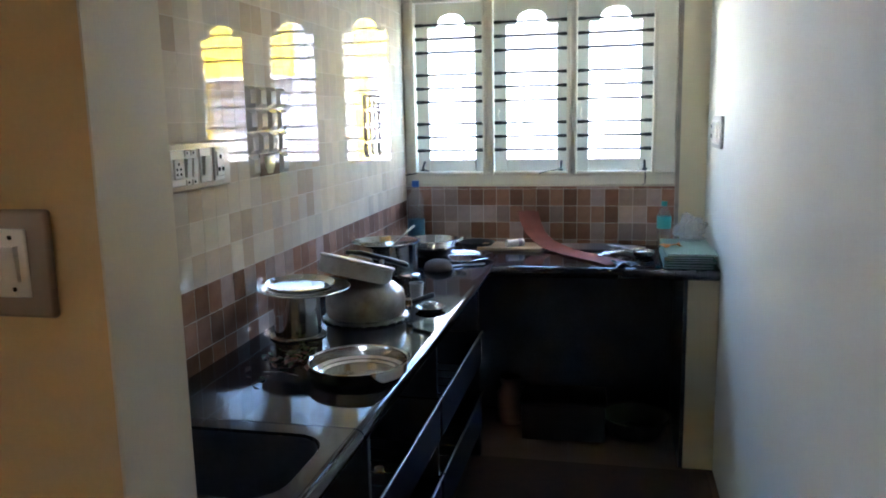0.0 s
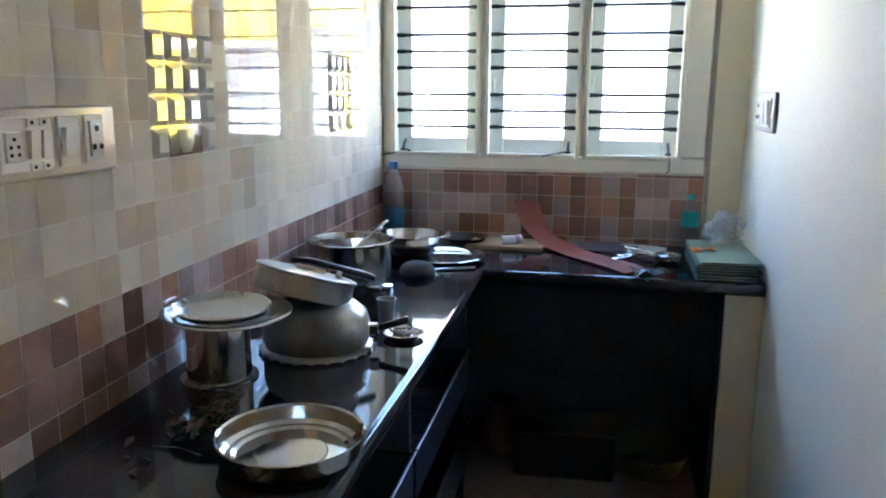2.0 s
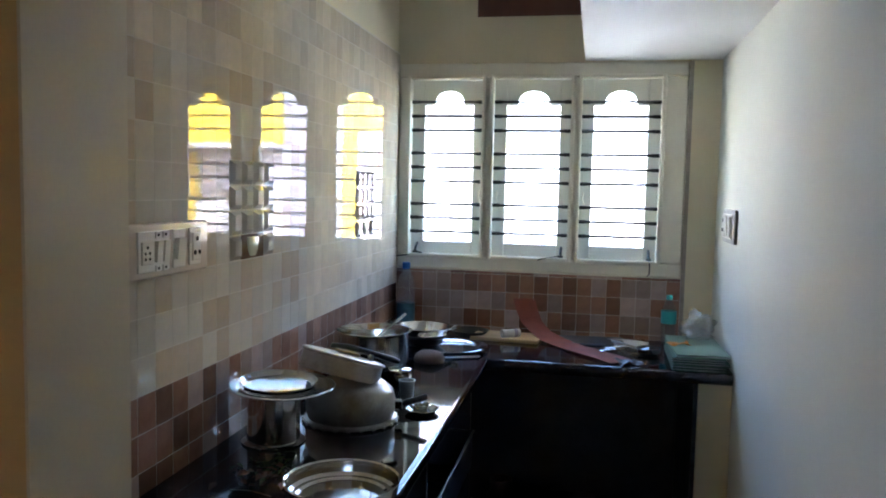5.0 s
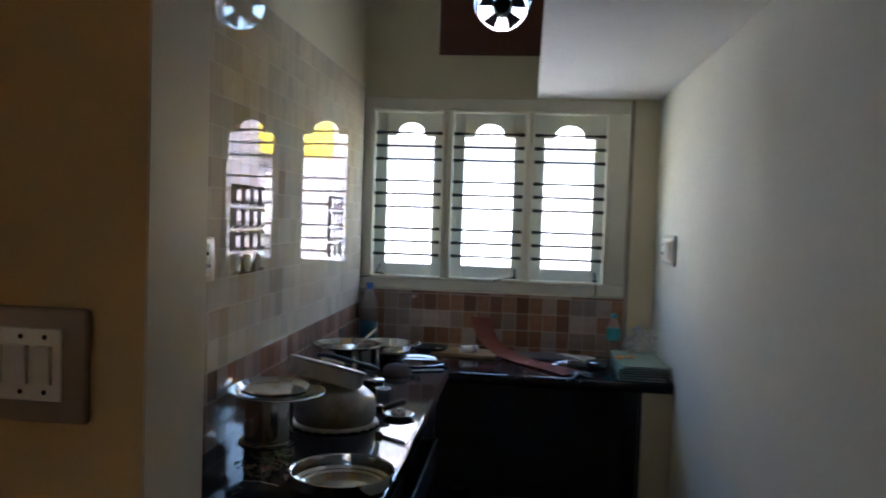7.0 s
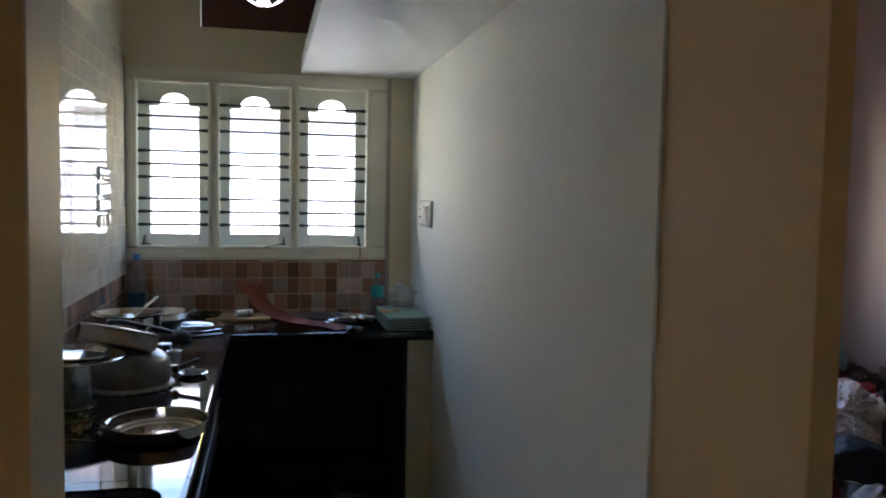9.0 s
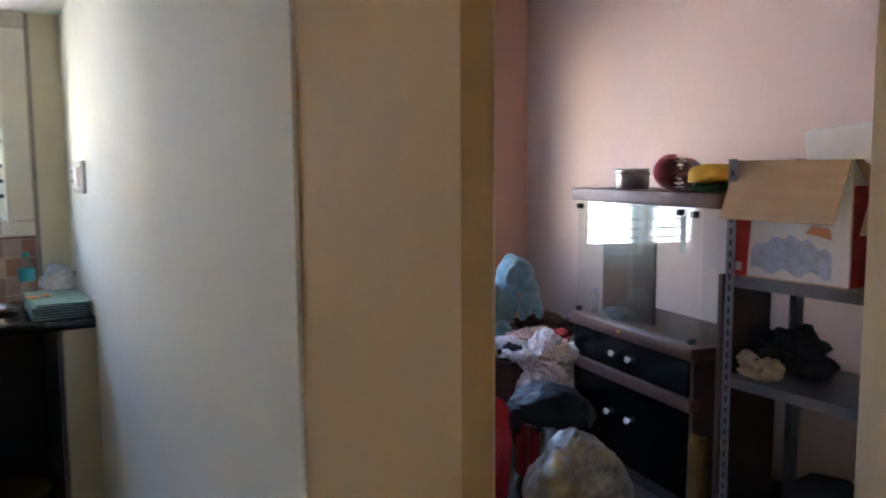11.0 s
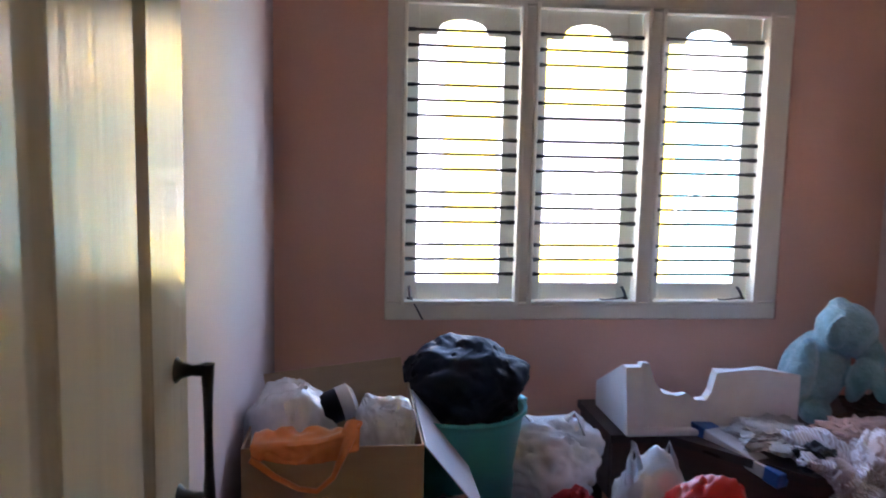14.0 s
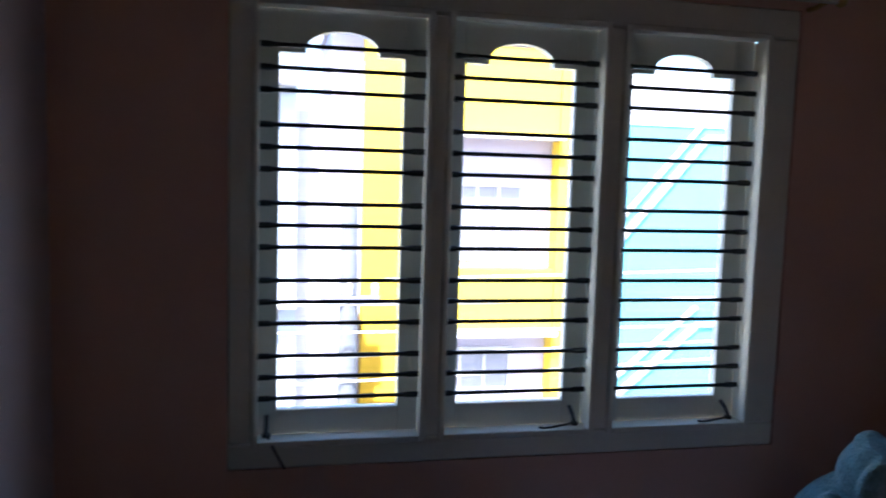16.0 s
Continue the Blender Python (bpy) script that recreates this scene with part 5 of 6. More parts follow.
heap("brown_garment", "dark brown garment beside the plush toy", "clothes", 0.14, 0.14, 0.07, pose(3.58, 3.42, 0.451), 46, mat("dark_brown_cloth", (0.09, 0.05, 0.04), 0.9, vary=0.3, scale=14, bump=0.4), 0.35)

BAGW = mat("white_carrier_plastic", (0.74, 0.74, 0.76), 0.25, vary=0.06, scale=12, bump=0.3, alpha=0.88)
BAGG = mat("grey_white_carrier_plastic", (0.62, 0.65, 0.67), 0.28, vary=0.08, scale=12, bump=0.3)
BAGR = mat("red_plastic_bag", (0.62, 0.035, 0.025), 0.3, vary=0.15, scale=10, bump=0.3)
BAGP = mat("crimson_plastic_bag", (0.60, 0.05, 0.08), 0.15, vary=0.15, scale=10, bump=0.3)
BAGK = mat("black_plastic_bag", (0.014, 0.017, 0.028), 0.48, vary=0.3, scale=10, bump=0.2, spec=0.12)
BAGB = mat("brown_paper_bag", (0.24, 0.13, 0.05), 0.7, vary=0.3, scale=9, bump=0.5)


def carrier(name, label, rx, ry, rz, m, seed, material, crease=0.2, ears=True, square=0.9):
    root = thing(name, label, "bag", m)
    part("body", blob(rx, ry, rz, seed, crease, 5, freq=2.6, square=square, upright=0.8), material, root, smooth=60)
    if ears:
        for s in (-1, 1):
            h = rz * 1.62
            loop = [(s * rx * 0.62, -0.01, h * 0.86), (s * rx * 0.60, 0.0, h * 1.05), (s * rx * 0.48, 0.012, h * 1.15), (s * rx * 0.34, 0.01, h * 1.06), (s * rx * 0.24, 0, h * 0.93)]
            part("handle", tube(loop, [0.034, 0.020, 0.012, 0.018, 0.032], 10, flat=0.3), material, root, smooth=60)
    return root


carrier("carrier_bag", "full white plastic carrier bag, knotted", 0.185, 0.14, 0.15, pose(2.245, 3.30, 0.29), 51, BAGW, 0.16, True, 0.85)
carrier("carrier_bag", "pale grey-white plastic carrier bag with upright handles", 0.115, 0.10, 0.315, pose(2.475, 2.965, 0.0), 52, BAGG, 0.10, True, 0.7)
carrier("red_bag", "large glossy red plastic bag", 0.155, 0.14, 0.315, pose(2.54, 2.74, 0.0), 53, BAGR, 0.17, False)
carrier("crimson_bag", "tied crimson plastic bag", 0.092, 0.095, 0.31, pose(2.475, 2.475, 0.0), 54, BAGP, 0.16, False)
carrier("paper_bag", "crumpled brown paper bag", 0.155, 0.12, 0.26, pose(2.25, 2.42, 0.0), 55, BAGB, 0.18, False)
heap("red_cloth", "crumpled dark red cloth", "clothes", 0.12, 0.10, 0.25, pose(2.25, 3.02, 0.0), 56, REDC, 0.2)
heap("navy_clothes", "pile of dark navy clothes", "clothes", 0.105, 0.12, 0.29, pose(2.075, 2.72, 0.0), 57, mat("navy_cloth", (0.02, 0.022, 0.04), 0.9, vary=0.4, scale=14, bump=0.4), 0.2)
for (x, y, z, a, b) in ((1.99, 2.60, 0.50, 55, -60), (2.03, 2.585, 0.48, 50, 35), (2.015, 2.58, 0.43, 60, 40)):
    sheet("paper_slip", "pale folded paper on the dark clothes", 0.095, 0.035, pose(x, y, z, a, 10, b), x, PAPER, 0.01)
sheet("blue_film", "bright blue plastic film on the pile", 0.18, 0.08, pose(2.26, 2.62, 0.45, 12, 8, 12), 7, BLUE_PL, 0.03)
heap("wrapped_parcel", "white wrapped bundle below the bags", "bundle", 0.20, 0.16, 0.19, pose(2.23, 3.34, 0.0), 58, BAGG, 0.2, 4)
NAVYC = mat("dark_navy_cover_cloth", (0.018, 0.022, 0.034), 0.6, vary=0.4, scale=12, fine=120, bump=0.35, spec=0.3)
heap("black_sack", "black cloth cover drawn over a drum", "cover", 0.19, 0.18, 0.12, pose(2.885, 2.56, 0.26), 59, NAVYC, 0.13, 5, 2.8)
drum = thing("steel_drum", "shiny steel storage drum", "drum", pose(2.87, 2.53, 0))
part("body", lathe([(0, 0), (0.155, 0), (0.158, 0.01), (0.158, 0.10), (0.161, 0.105), (0.158, 0.11), (0.158, 0.33), (0.163, 0.335), (0.158, 0.34), (0, 0.34)], 44), STEEL, drum, smooth=35)
NEWS = mat("printed_plastic_wrap", (0.27, 0.28, 0.30), 0.35, vary=0.75, scale=16, fine=45, bump=0.3, dirt=(0.42, 0.33, 0.14))
heap("newspaper_parcel", "round bundle wrapped in printed plastic", "bundle", 0.215, 0.19, 0.225, pose(2.69, 2.17, 0), 60, NEWS, 0.14, 5, 3.0)
# large cardboard box with its contents
FADED = mat("faded_brown_print", (0.40, 0.24, 0.17), 0.75, vary=0.15, scale=12, bump=0.05)
big = carton("cardboard_box", "large brown cardboard box, open, filled with bags", pose(1.31, 2.735, 0, 0, 0, 0), 0.46, 0.56, 0.685, CARD, 0.006)
flap(big, 0.555, 0.27, pose(0.462, 0.002, 0.68, 141, 0, 90), CARDW)
flap(big, 0.44, 0.112, pose(0.008, 0.549, 0.612, 4, -7, 0))
part("printed_picture", B(0.03, 0.27, -0.0018, -0.0004, 0.06, 0.45), FADED, big, "faded brown printed panel")
part("printed_picture", B(0.19, 0.235, -0.0034, -0.0020, 0.36, 0.42), GREYP, big)
for i in range(4):
    part("text_bar", B(0.30 + 0.035 * i, 0.325 + 0.035 * i, -0.0018, -0.0004, 0.22, 0.46), GREYP, big)
heap("box_filling", "packed clothes filling the box", "clothes", 0.20, 0.25, 0.22, pose(1.54, 3.04, 0.01), 70, GREYC, 0.2, 4)
heap("white_bag", "stuffed white plastic bag in the box", "bag", 0.13, 0.15, 0.20, pose(1.415, 2.96, 0.46), 61, BAGW, 0.10)
heap("white_bag", "small tied white bag in the box", "bag", 0.075, 0.085, 0.115, pose(1.680, 2.91, 0.56), 62, BAGW, 0.14, 5, 3.0, 0.6)
roll2 = thing("wrapped_roll", "black and white wrapped roll in the box", "roll", pose(1.535, 2.97, 0.715, 0, 72, 12))
part("roll", lathe([(0, -0.10), (0.045, -0.10), (0.048, 0.0), (0.048, 0.05), (0, 0.05)], 24), BAGK, roll2, smooth=40)
part("end_wrap", lathe([(0.0485, 0.015), (0.0495, 0.015), (0.0495, 0.05), (0.03, 0.062), (0, 0.064)], 24), BAGW, roll2, "white plastic end", smooth=40)
ORB = mat("orange_carrier_plastic", (0.70, 0.20, 0.04), 0.3, vary=0.15, scale=12, bump=0.35)
bm = bmesh.new()
bmesh.ops.create_grid(bm, x_segments=36, y_segments=24, size=0.5)
for v in bm.verts:
    s, q = v.co.x + 0.5, v.co.y + 0.5
    nn = noise.noise(Vector((s * 5, q * 3, 3.3))) + 0.5 * noise.noise(Vector((s * 13, q * 5, 1.3)))
    over = 0.05 * math.sin(math.pi * min(1, 0.12 + s * 0.80)) ** 0.8 + 0.012 * nn
    if q > 0.45:
        a = (q - 0.45) / 0.55
        v.co = Vector((s * 0.27, 0.004 + 0.10 * a, 0.012 + 0.018 * nn * a + 0.05 * s ** 4 * (1 - a)))
    else:
        a = (0.45 - q) / 0.45
        v.co = Vector((s * 0.27 + 0.015 * a * nn, -0.006 - 0.016 * abs(nn) - 0.012 * a, 0.012 - over * a + 0.05 * s ** 4 * (1 - a)))
bmesh.ops.solidify(bm, geom=bm.faces, thickness=0.001)
orange = thing("orange_bag", "flattened orange plastic carrier bag hanging over the box edge", "bag", pose(1.335, 2.735, 0.685))
part("body", bm, ORB, orange, smooth=60)
part("handle", tube([(0.0, -0.018, -0.02), (0.06, -0.022, -0.065), (0.12, -0.024, -0.098), (0.165, -0.024, -0.105), (0.205, -0.022, -0.07), (0.228, -0.018, -0.01), (0.245, -0.006, 0.04), (0.256, 0.015, 0.058), (0.25, 0.04, 0.02)], [0.020, 0.016, 0.014, 0.014, 0.017, 0.022, 0.026, 0.022, 0.018], 10, flat=0.35), ORB, orange, smooth=60)
# teal tub with a black bag
TUB = mat("teal_tub_plastic", (0.08, 0.42, 0.40), 0.35, vary=0.06, scale=6, bump=0.04)
tub = thing("plastic_tub", "large teal plastic tub with rolled rim", "tub", pose(1.94, 3.31, 0))
part("body", lathe([(0, 0.004), (0.15, 0.004), (0.165, 0.02), (0.205, 0.585), (0.212, 0.605), (0.224, 0.61), (0.226, 0.60), (0.218, 0.59), (0.209, 0.58), (0.170, 0.01), (0.15, 0), (0, 0)], 48), TUB, tub, smooth=40)
part("lug", B(-0.03, 0.03, 0.205, 0.25, 0.575, 0.607, 0.006, 2), TUB, tub, smooth=40, at=pose(0, 0, 0, 0, 0, -70))
heap("black_bag", "glossy black plastic bag stuffed in the tub", "bag", 0.215, 0.18, 0.16, pose(1.955, 3.36, 0.545), 63, BAGK, 0.12)
c3 = carton("small_carton", "small open brown carton", pose(1.80, 2.81, 0, 0, 0, 14), 0.21, 0.22, 0.40, CARD)
heap("white_cup_bag", "white crumpled paper in the small carton", "paper", 0.06, 0.06, 0.06, pose(1.86, 2.93, 0.34), 64, BAGW, 0.3, 4)
heap("carton_filling", "crumpled dark paper filling the small carton", "paper", 0.08, 0.08, 0.20, pose(1.875, 2.94, 0.01), 65, GREYC, 0.2, 4)
c4 = carton("brown_carton", "brown carton on the floor behind the paper bag", pose(2.20, 2.56, 0, 0, 0, 4), 0.26, 0.22, 0.34, CARD)
heap("yellow_strip", "yellow-brown folded sack at the cabinet foot", "sack", 0.03, 0.035, 0.22, pose(3.13, 1.955, 0), 66, mat("ochre_sack", (0.20, 0.10, 0.02), 0.8, vary=0.3), 0.1, 4, 3.0, 0.5)

# ---- outdoors ----
GZ = -3.4
ASPH = mat("grey_asphalt", (0.09, 0.088, 0.085), 0.9, vary=0.2, scale=2, fine=60, bump=0.3)
DUST = mat("dusty_ground", (0.30, 0.25, 0.19), 0.95, vary=0.2, scale=1.5, fine=40, bump=0.3)
YEL = mat("yellow_facade_paint", (0.77, 0.52, 0.03), 0.7, vary=0.08, scale=1.5, fine=40, bump=0.1)
LAV = mat("lavender_white_facade", (0.46, 0.42, 0.50), 0.75, vary=0.08, scale=1.5, fine=40, bump=0.1)
OFFW = mat("off_white_facade", (0.50, 0.48, 0.49), 0.75, vary=0.1, scale=1.5, fine=40, bump=0.1)
PALEB = mat("bluish_white_facade", (0.38, 0.41, 0.47), 0.75, vary=0.1, scale=1.5, fine=40, bump=0.1)
TEALF = mat("pale_teal_facade", (0.11, 0.32, 0.38), 0.75, vary=0.08, scale=1.5, fine=40, bump=0.1)
WINB = mat("grey_curtained_window_glass", (0.26, 0.26, 0.30), 0.1, vary=0.2, scale=2, bump=0)
GRILL = mat("grey_grille", (0.3, 0.3, 0.32), 0.5, metal=0.4, bump=0)
setting("ground", B(-1500, 1500, -1500, 1500, GZ - 0.5, GZ - 0.12), DUST, "dusty ground reaching to the horizon", "ground")
setting("road", B(-60, 60, 5.6, 11.8, GZ - 0.12, GZ), ASPH, "grey asphalt street between the houses", "road")
setting("pavement", B(-60, 60, 11.81, 13.2, GZ - 0.12, GZ + 0.14), OFFW, "pale concrete pavement along the houses", "pavement")
own = setting("wall_outside", B(-1.8, BR + 0.2, -2.2, 4.05, GZ - 0.12, -0.121), OFFW, "off-white storey below the flat", "wall")


def facade_window(house, x0, x1, z0, z1, y, mullions=2):
    w = new("window")
    w.parent = house
    part("frame", B(x0 - 0.06, x1 + 0.06, y - 0.03, y + 0.05, z0 - 0.06, z0), OFFW, w)
    part("frame", B(x0 - 0.06, x1 + 0.06, y - 0.03, y + 0.05, z1, z1 + 0.06), OFFW, w)
    part("frame", B(x0 - 0.06, x0, y - 0.03, y + 0.05, z0, z1), OFFW, w)
    part("frame", B(x1, x1 + 0.06, y - 0.03, y + 0.05, z0, z1), OFFW, w)
    part("pane", B(x0, x1, y + 0.01, y + 0.03, z0, z1), WINB, w)
    for i in range(1, mullions + 1):
        x = x0 + (x1 - x0) * i / (mullions + 1)
        part("mullion", B(x - 0.02, x + 0.02, y - 0.02, y + 0.04, z0, z1), OFFW, w)
    return w


# yellow house across the street: bands and piers standing proud of pale recessed walls
FY = 13.4
yh = thing("yellow_house", "bright yellow and lavender house across the street", "house")
part("wall", B(4.4, 6.88, FY + 0.25, FY + 2, GZ, 3.75), LAV, yh, "pale lavender recessed wall")
part("pier", B(6.12, 6.88, FY - 0.1, FY + 0.249, GZ, 3.75), YEL, yh, "yellow pier")
for z0, z1 in ((-0.80, 0.14), (2.24, 3.55)):
    part("band", B(4.4, 6.119, FY - 0.06, FY + 0.249, z0, z1), YEL, yh, "yellow band")
    part("ledge", B(4.4, 6.119, FY - 0.35, FY + 0.248, z0 - 0.08, z0 - 0.001), OFFW, yh)
part("roof", B(4.4, 6.88, FY - 0.2, FY + 2, 3.7505, 3.90), OFFW, yh)
part("parapet", B(4.4, 6.88, FY - 0.12, FY + 0.1, 3.9015, 4.5), OFFW, yh)
# its rear wing, set back from the street
part("rear_wall", B(2.9, 9.0, 18.25, 22.0, GZ, 4.6), LAV, yh, "pale lavender rear wing")
part("rear_pier", B(3.57, 4.7, 17.9, 18.249, GZ, 4.6), YEL, yh, "yellow rear pier")
part("rear_band", B(5.001, 9.0, 17.95, 18.249, 2.9, 4.4), YEL, yh, "yellow rear band")
part("rear_roof", B(2.8, 9.1, 17.8, 22.0, 4.601, 4.75), OFFW, yh)
facade_window(yh, 4.55, 5.6, 0.32, 1.42, FY + 0.22)
facade_window(yh, 4.3, 5.5, -2.6, -1.2, FY + 0.22)
# off-white house to its left
wh = thing("white_house", "tall off-white house with pale bays across the street", "house")
part("wall", B(-6.0, 2.1, FY, FY + 8, GZ, 4.4), PALEB, wh)
part("bay", B(2.101, 3.075, FY + 0.5, FY + 0.9, GZ, 2.5), LAV, wh, "set-back lavender bay")
part("parapet", B(-6.1, 2.2, FY - 0.1, FY + 0.1, 4.401, 5.0), LAV, wh)
for z in (-0.4, 2.8):
    part("ledge", B(-6.0, 2.1, FY - 0.4, FY - 0.001, z, z + 0.12), OFFW, wh)
for x in (-4.6, -1.8, 0.6):
    for z in (-2.4, 0.7):
        facade_window(wh, x, x + 1.0, z, z + 1.3, FY - 0.02)
# teal house to its right, with an outside stair
th = thing("teal_house", "pale teal house with white outside stair", "house")
part("wall", B(6.9, 15.0, FY + 0.4, FY + 9, GZ, 2.5), TEALF, th)
part("parapet", B(6.9, 15.0, FY + 0.38, FY + 0.7, 2.501, 3.4), OFFW, th)
part("roof", B(6.9, 15.1, FY + 0.7005, FY + 9, 2.501, 2.62), OFFW, th)
for k, (xa, za, xb, zb) in enumerate(((7.1, 0.2, 8.9, 2.3), (7.1, -2.4, 8.9, -0.9))):
    part("stair_rail", tube([(xa, FY + 0.37, za + 0.35), (xb, FY + 0.37, zb + 0.35)], 0.045, 8), OFFW, th)
    part("stair_slab", tube([(xa, FY + 0.37, za), (xb, FY + 0.37, zb)], 0.06, 6), OFFW, th)
    part("landing", B(xb, xb + 1.2, FY + 0.34, FY + 0.399, zb, zb + 0.08), OFFW, th)
for x in (10.4, 12.8):
    for z in (-2.3, 0.9):
        facade_window(th, x, x + 1.1, z, z + 1.3, FY + 0.36)
fh = thing("cream_house", "cream house further along the street", "house")
part("wall", B(-18, -6.6, FY + 0.3, FY + 9, GZ, 5.2), CREAM, fh)
part("roof", B(-18.2, -6.5, FY + 0.1, FY + 9, 5.201, 5.4), OFFW, fh)
for x in (-10, -13, -16):
    facade_window(fh, x, x + 1.2, 0.8, 2.2, FY + 0.27)
# street pole and cables
pole = thing("street_pole", "grey concrete utility pole with cross arms and insulators", "pole", pose(2.66, 10.9, GZ))
part("shaft", lathe([(0, 0), (0.13, 0), (0.10, 4.6), (0, 4.6)], 16), mat("grey_concrete", (0.14, 0.14, 0.15), 0.9, vary=0.15, scale=3, bump=0.2), pole, smooth=40)
for z in (3.5,):
    part("cross_arm", B(-0.35, 0.35, -0.15, -0.11, z, z + 0.04), GRILL, pole)
    for x in (-0.3, 0.0, 0.3):
        part("insulator", lathe([(0, 0.16), (0.03, 0.15), (0.045, 0.10), (0.03, 0.06), (0.04, 0.03), (0.02, 0)], 12), OFFW, pole, smooth=50, at=pose(x, -0.13, z + 0.04))
CABLE = mat("pale_cable", (0.75, 0.75, 0.75), 0.6, bump=0)
for i, (z, y) in enumerate(((-0.02, 10.6), (0.28, 10.75), (-0.28, 10.5), (0.55, 10.9), (-0.55, 10.4))):
    pts = [(x, y + 0.02 * x, z - 0.25 * (1 - ((x - 4) / 14) ** 2) + 0.03 * i * (x - 2.6) / 4) for x in range(-10, 19, 2)]
    tagged(part("overhead_cable", tube(pts, 0.014, 5), CABLE), "thin pale overhead cable across the street", "cable", "overhead cables")

# ---- wall tiles ----
TILE_B = mat("brown_glazed_tile", (0.27, 0.145, 0.10), 0.09, vary=0.25, scale=12, fine=60, bump=0.015, obj=0.38, island=0.0, dirt=(0.42, 0.27, 0.19))
TILE_G = mat("mauve_glazed_tile", (0.40, 0.30, 0.265), 0.09, vary=0.2, scale=12, fine=60, bump=0.015, obj=0.3, dirt=(0.5, 0.38, 0.32))
TILE_C = mat("cream_glazed_tile", (0.56, 0.465, 0.36), 0.02, vary=0.10, scale=10, fine=60, bump=0.008, obj=0.12, spec=0.22)
TILE_W = mat("pale_glazed_tile", (0.62, 0.565, 0.48), 0.02, vary=0.08, scale=10, fine=60, bump=0.008, obj=0.08, spec=0.22)
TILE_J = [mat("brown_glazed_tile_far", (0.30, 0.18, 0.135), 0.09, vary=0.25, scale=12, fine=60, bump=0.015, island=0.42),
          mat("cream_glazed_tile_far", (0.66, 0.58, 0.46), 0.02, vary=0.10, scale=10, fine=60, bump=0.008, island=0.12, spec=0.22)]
random.seed(11)
CW, CH, GAP = 0.0685, 0.082, 0.0013


def tile_mesh(w, h, material):
    """One glazed tile, lying in the x-z plane with its face towards -y."""
    bm = bmesh.new()
    box(bm, 0, w, -0.006, 0, 0, h)
    front = [v for v in bm.verts if v.co.y < -0.003]
    for v in front:
        v.co.x += 0.00015 if v.co.x < w / 2 else -0.00015
        v.co.z += 0.00015 if v.co.z < h / 2 else -0.00015
    return mesh("tile", bm, material)


def tile_wall(name, label, m, cols, z_top, near, x_end, skip, first=0.050, cw=CW, shift=0.0):
    """Rows of tiles above the worktop; near(col) says which are pieces of their own."""
    backing = tagged(part(name, B(0, x_end, -0.0097, 0.0, CT - 0.001, z_top), GROUT, at=m), label, "tiling", kind="structure")
    kinds = {}
    joined = {0: bmesh.new(), 1: bmesh.new()}
    rows_n = int(math.ceil((z_top - CT) / CH)) + 1
    for r in range(rows_n):
        z0 = max(CT, CT + first + (r - 1) * CH)
        h = min(CT + first + r * CH, z_top) - z0 - GAP
        if h < 0.01:
            continue
        for c in range(cols):
            x0 = max(0.0, c * cw - shift)
            w = min(c * cw - shift + cw, x_end) - x0 - GAP
            if w < 0.01 or skip(x0 + w / 2, z0 + h / 2):
                continue
            brown = r < 3 or "north" in name
            pick = random.random()
            material = (TILE_B if pick < (0.52 if "north" in name else 0.62) else TILE_G) if brown else (TILE_C if pick < 0.5 else TILE_W)
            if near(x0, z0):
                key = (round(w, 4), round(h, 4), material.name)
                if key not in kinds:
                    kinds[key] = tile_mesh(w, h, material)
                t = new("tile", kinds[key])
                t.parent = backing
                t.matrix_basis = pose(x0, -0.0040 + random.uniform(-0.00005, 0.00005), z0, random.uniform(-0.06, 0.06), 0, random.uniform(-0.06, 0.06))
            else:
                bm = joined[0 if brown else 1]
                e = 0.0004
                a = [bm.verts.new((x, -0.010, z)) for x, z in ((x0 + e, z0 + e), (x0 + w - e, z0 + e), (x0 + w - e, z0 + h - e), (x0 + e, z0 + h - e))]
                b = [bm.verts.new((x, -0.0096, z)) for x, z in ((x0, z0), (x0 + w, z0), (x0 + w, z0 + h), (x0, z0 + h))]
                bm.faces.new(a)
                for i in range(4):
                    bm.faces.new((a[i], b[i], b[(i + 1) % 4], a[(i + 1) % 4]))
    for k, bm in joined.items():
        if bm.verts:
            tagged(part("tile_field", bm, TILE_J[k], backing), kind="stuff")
        else:
            bm.free()
    return backing


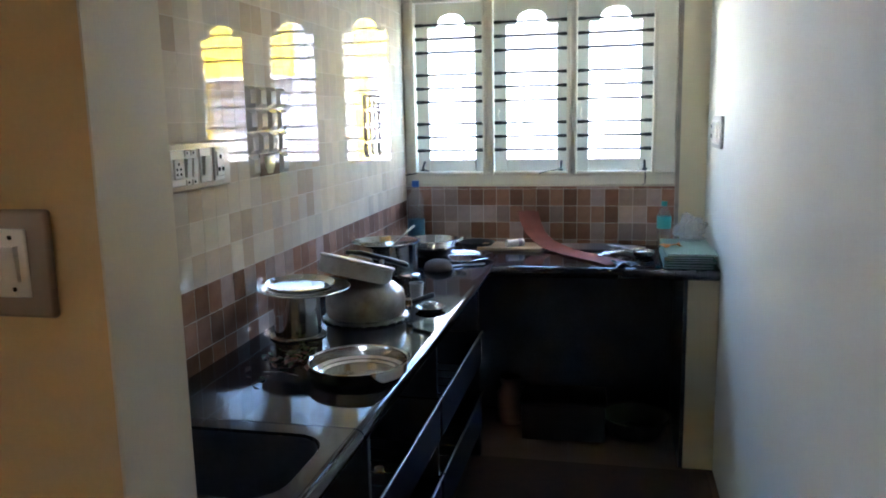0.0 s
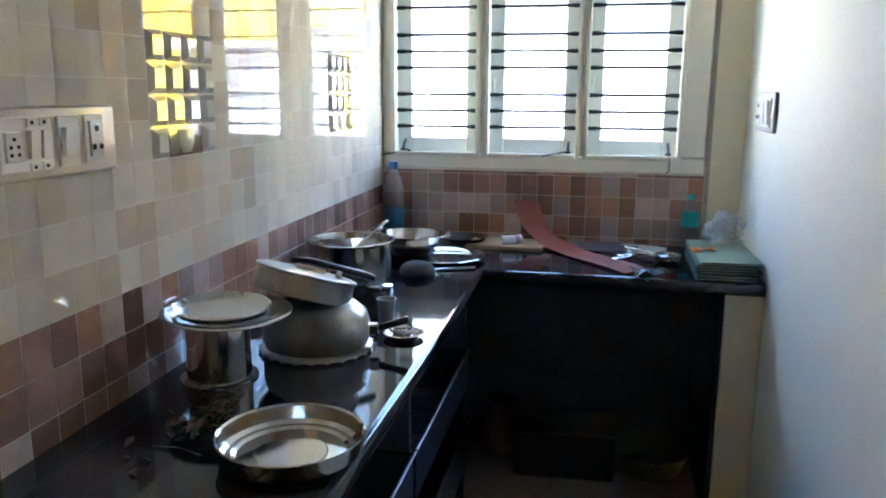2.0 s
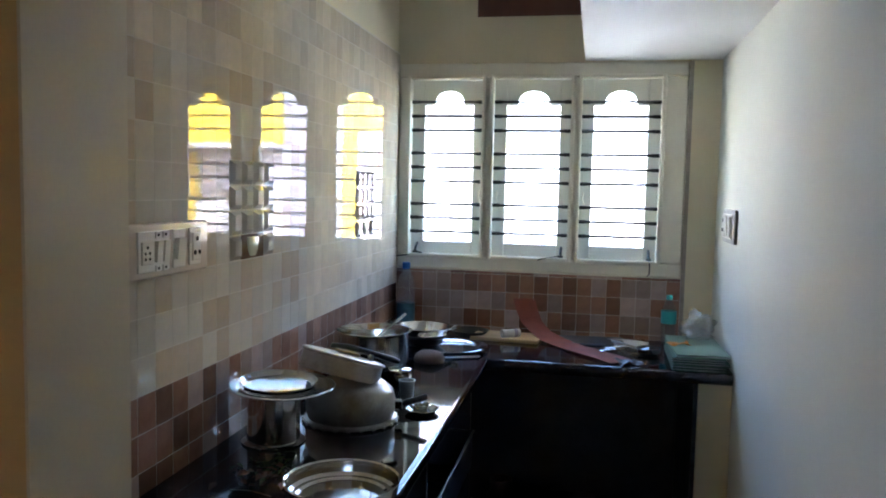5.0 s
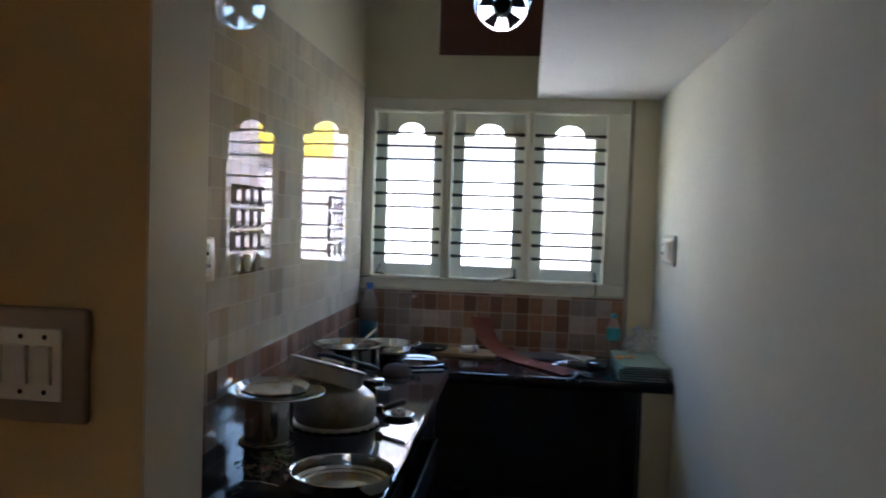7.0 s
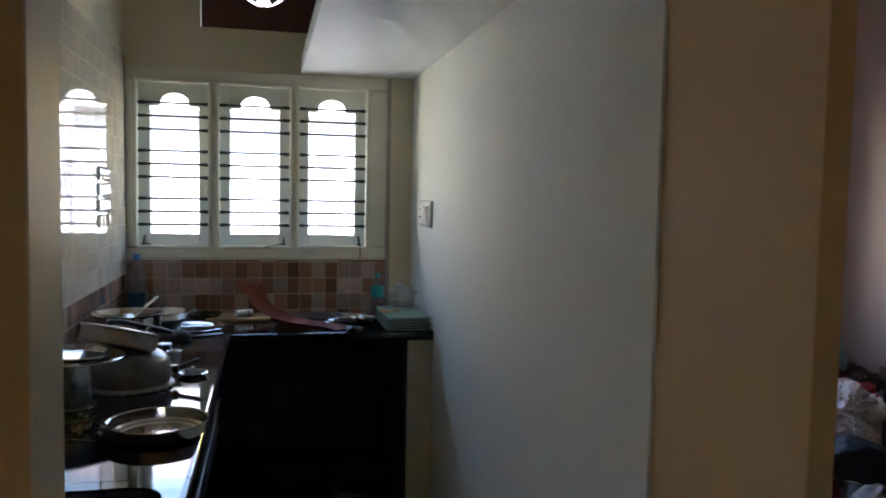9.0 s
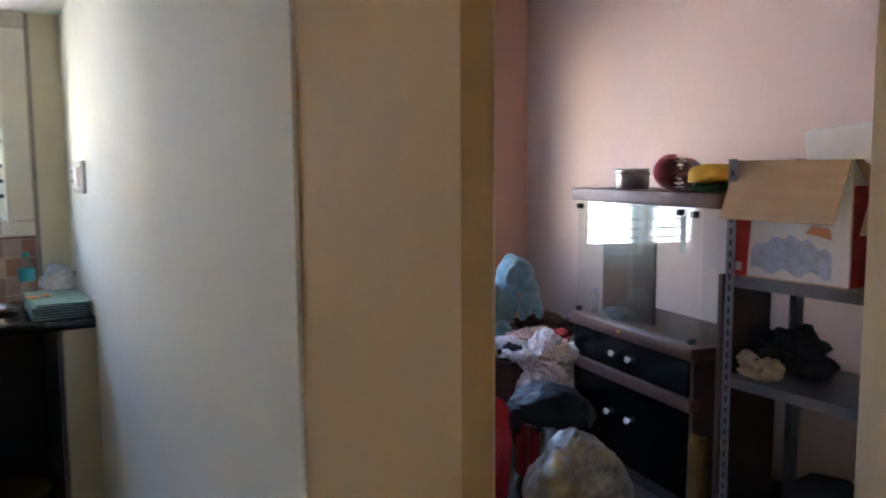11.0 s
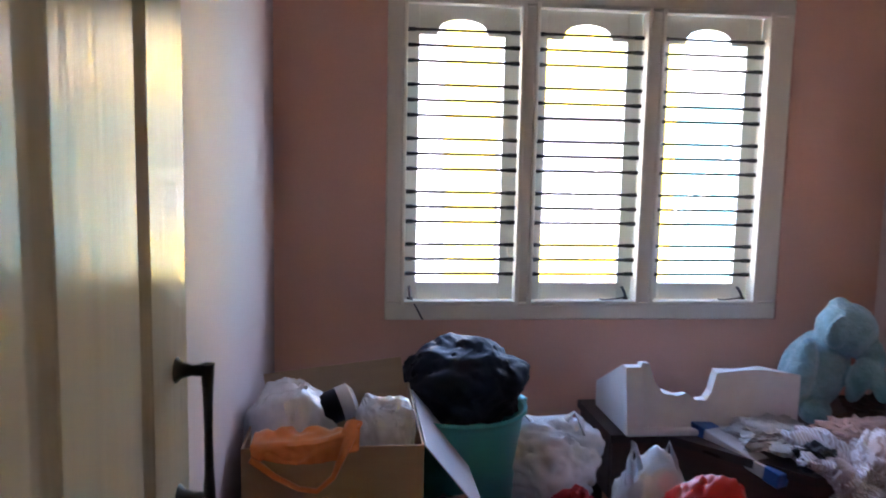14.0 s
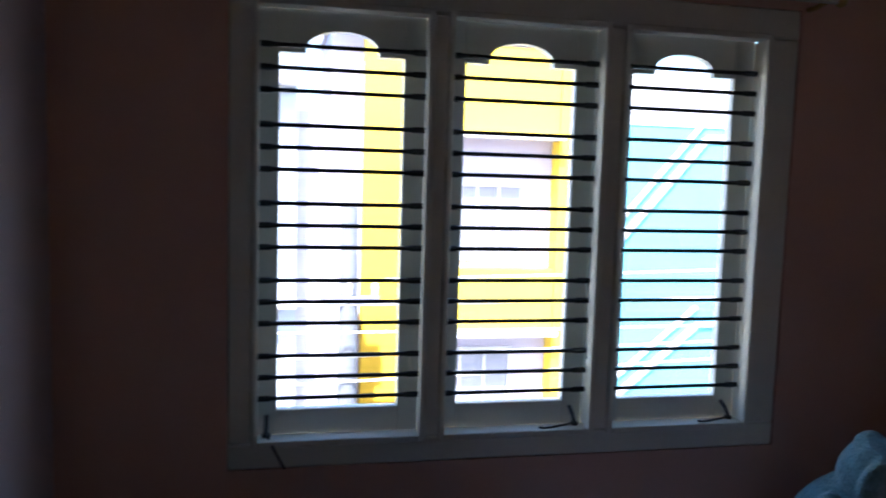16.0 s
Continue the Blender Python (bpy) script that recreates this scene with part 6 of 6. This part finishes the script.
DECOR = ((2.13, 2.405, 1.31, 1.575), (3.20, 3.445, 1.31, 1.575))
LW = pose(KL, 1.172, 0, 0, 0, 90)
left_wall = tile_wall("tiling_west", "glazed square tiles, brown below and cream above the worktop", LW, 41, 2.135,
                      lambda x, z: 0.25 < x < 1.5 and z < 1.78, WY - 1.172,
                      lambda x, z: any(a - 1.172 < x < b - 1.172 and c < z < d for a, b, c, d in DECOR))
tile_wall("tiling_north", "brown and mauve square glazed tiles under the window", pose(KL, WY, 0), 21, 1.132, lambda x, z: True, 1.312, lambda x, z: False, 0.023, 0.0653, 0.054)
# decor tiles: raised bevelled cells with a cup motif
DECO = mat("ivory_grey_decor_glaze", (0.60, 0.56, 0.50), 0.05, vary=0.08, scale=10, bump=0.02, spec=0.8)
DECO_D = mat("brown_decor_glaze", (0.22, 0.15, 0.11), 0.06, vary=0.3, scale=20, bump=0.02)
DECO_Y = mat("ivory_decor_glaze", (0.75, 0.68, 0.48), 0.08, vary=0.1, scale=20, bump=0.02)
for a, b, c, d in DECOR:
    x0, x1 = a - 1.172, b - 1.172
    base = thing("decor_tile", "glossy picture tile with raised squares and a cup", "tile", LW, "decor tiles")
    part("base_plate", B(x0, x1, -0.010, -0.004, c, d, 0.001), TILE_W, base)
    part("dark_panel", B(x0 + (x1 - x0) * 0.25, x0 + (x1 - x0) * 0.75, -0.0115, -0.0101, c + 0.001, c + (d - c) * 0.25), DECO_D, base)
    nx, nz = 4, 4
    for i in range(nx):
        for j in range(nz):
            w, h = (x1 - x0) / nx, (d - c) / nz
            if j == 0 and i in (1, 2):
                continue
            bm = bmesh.new()
            box(bm, x0 + i * w + 0.002, x0 + (i + 1) * w - 0.002, -0.020, -0.0095, c + j * h + 0.002, c + (j + 1) * h - 0.002)
            mx, mz = x0 + (i + 0.5) * w, c + (j + 0.5) * h
            for v in bm.verts:
                if v.co.y < -0.015:
                    v.co.x = mx + (v.co.x - mx) * 0.55
                    v.co.z = mz + (v.co.z - mz) * 0.62
            part("cell", bm, DECO, base)
    w, h = (x1 - x0) / nx, (d - c) / nz
    cup = lathe([(0, 0.0), (0.018, 0.001), (0.032, 0.02), (0.036, 0.052), (0.034, 0.053), (0, 0.053)], 20)
    bmesh.ops.scale(cup, vec=(1, 0.22, 1), verts=cup.verts)
    part("cup_motif", cup, DECO_Y, base, smooth=40, at=pose(x0 + 2 * w, -0.0118, c + 0.006))
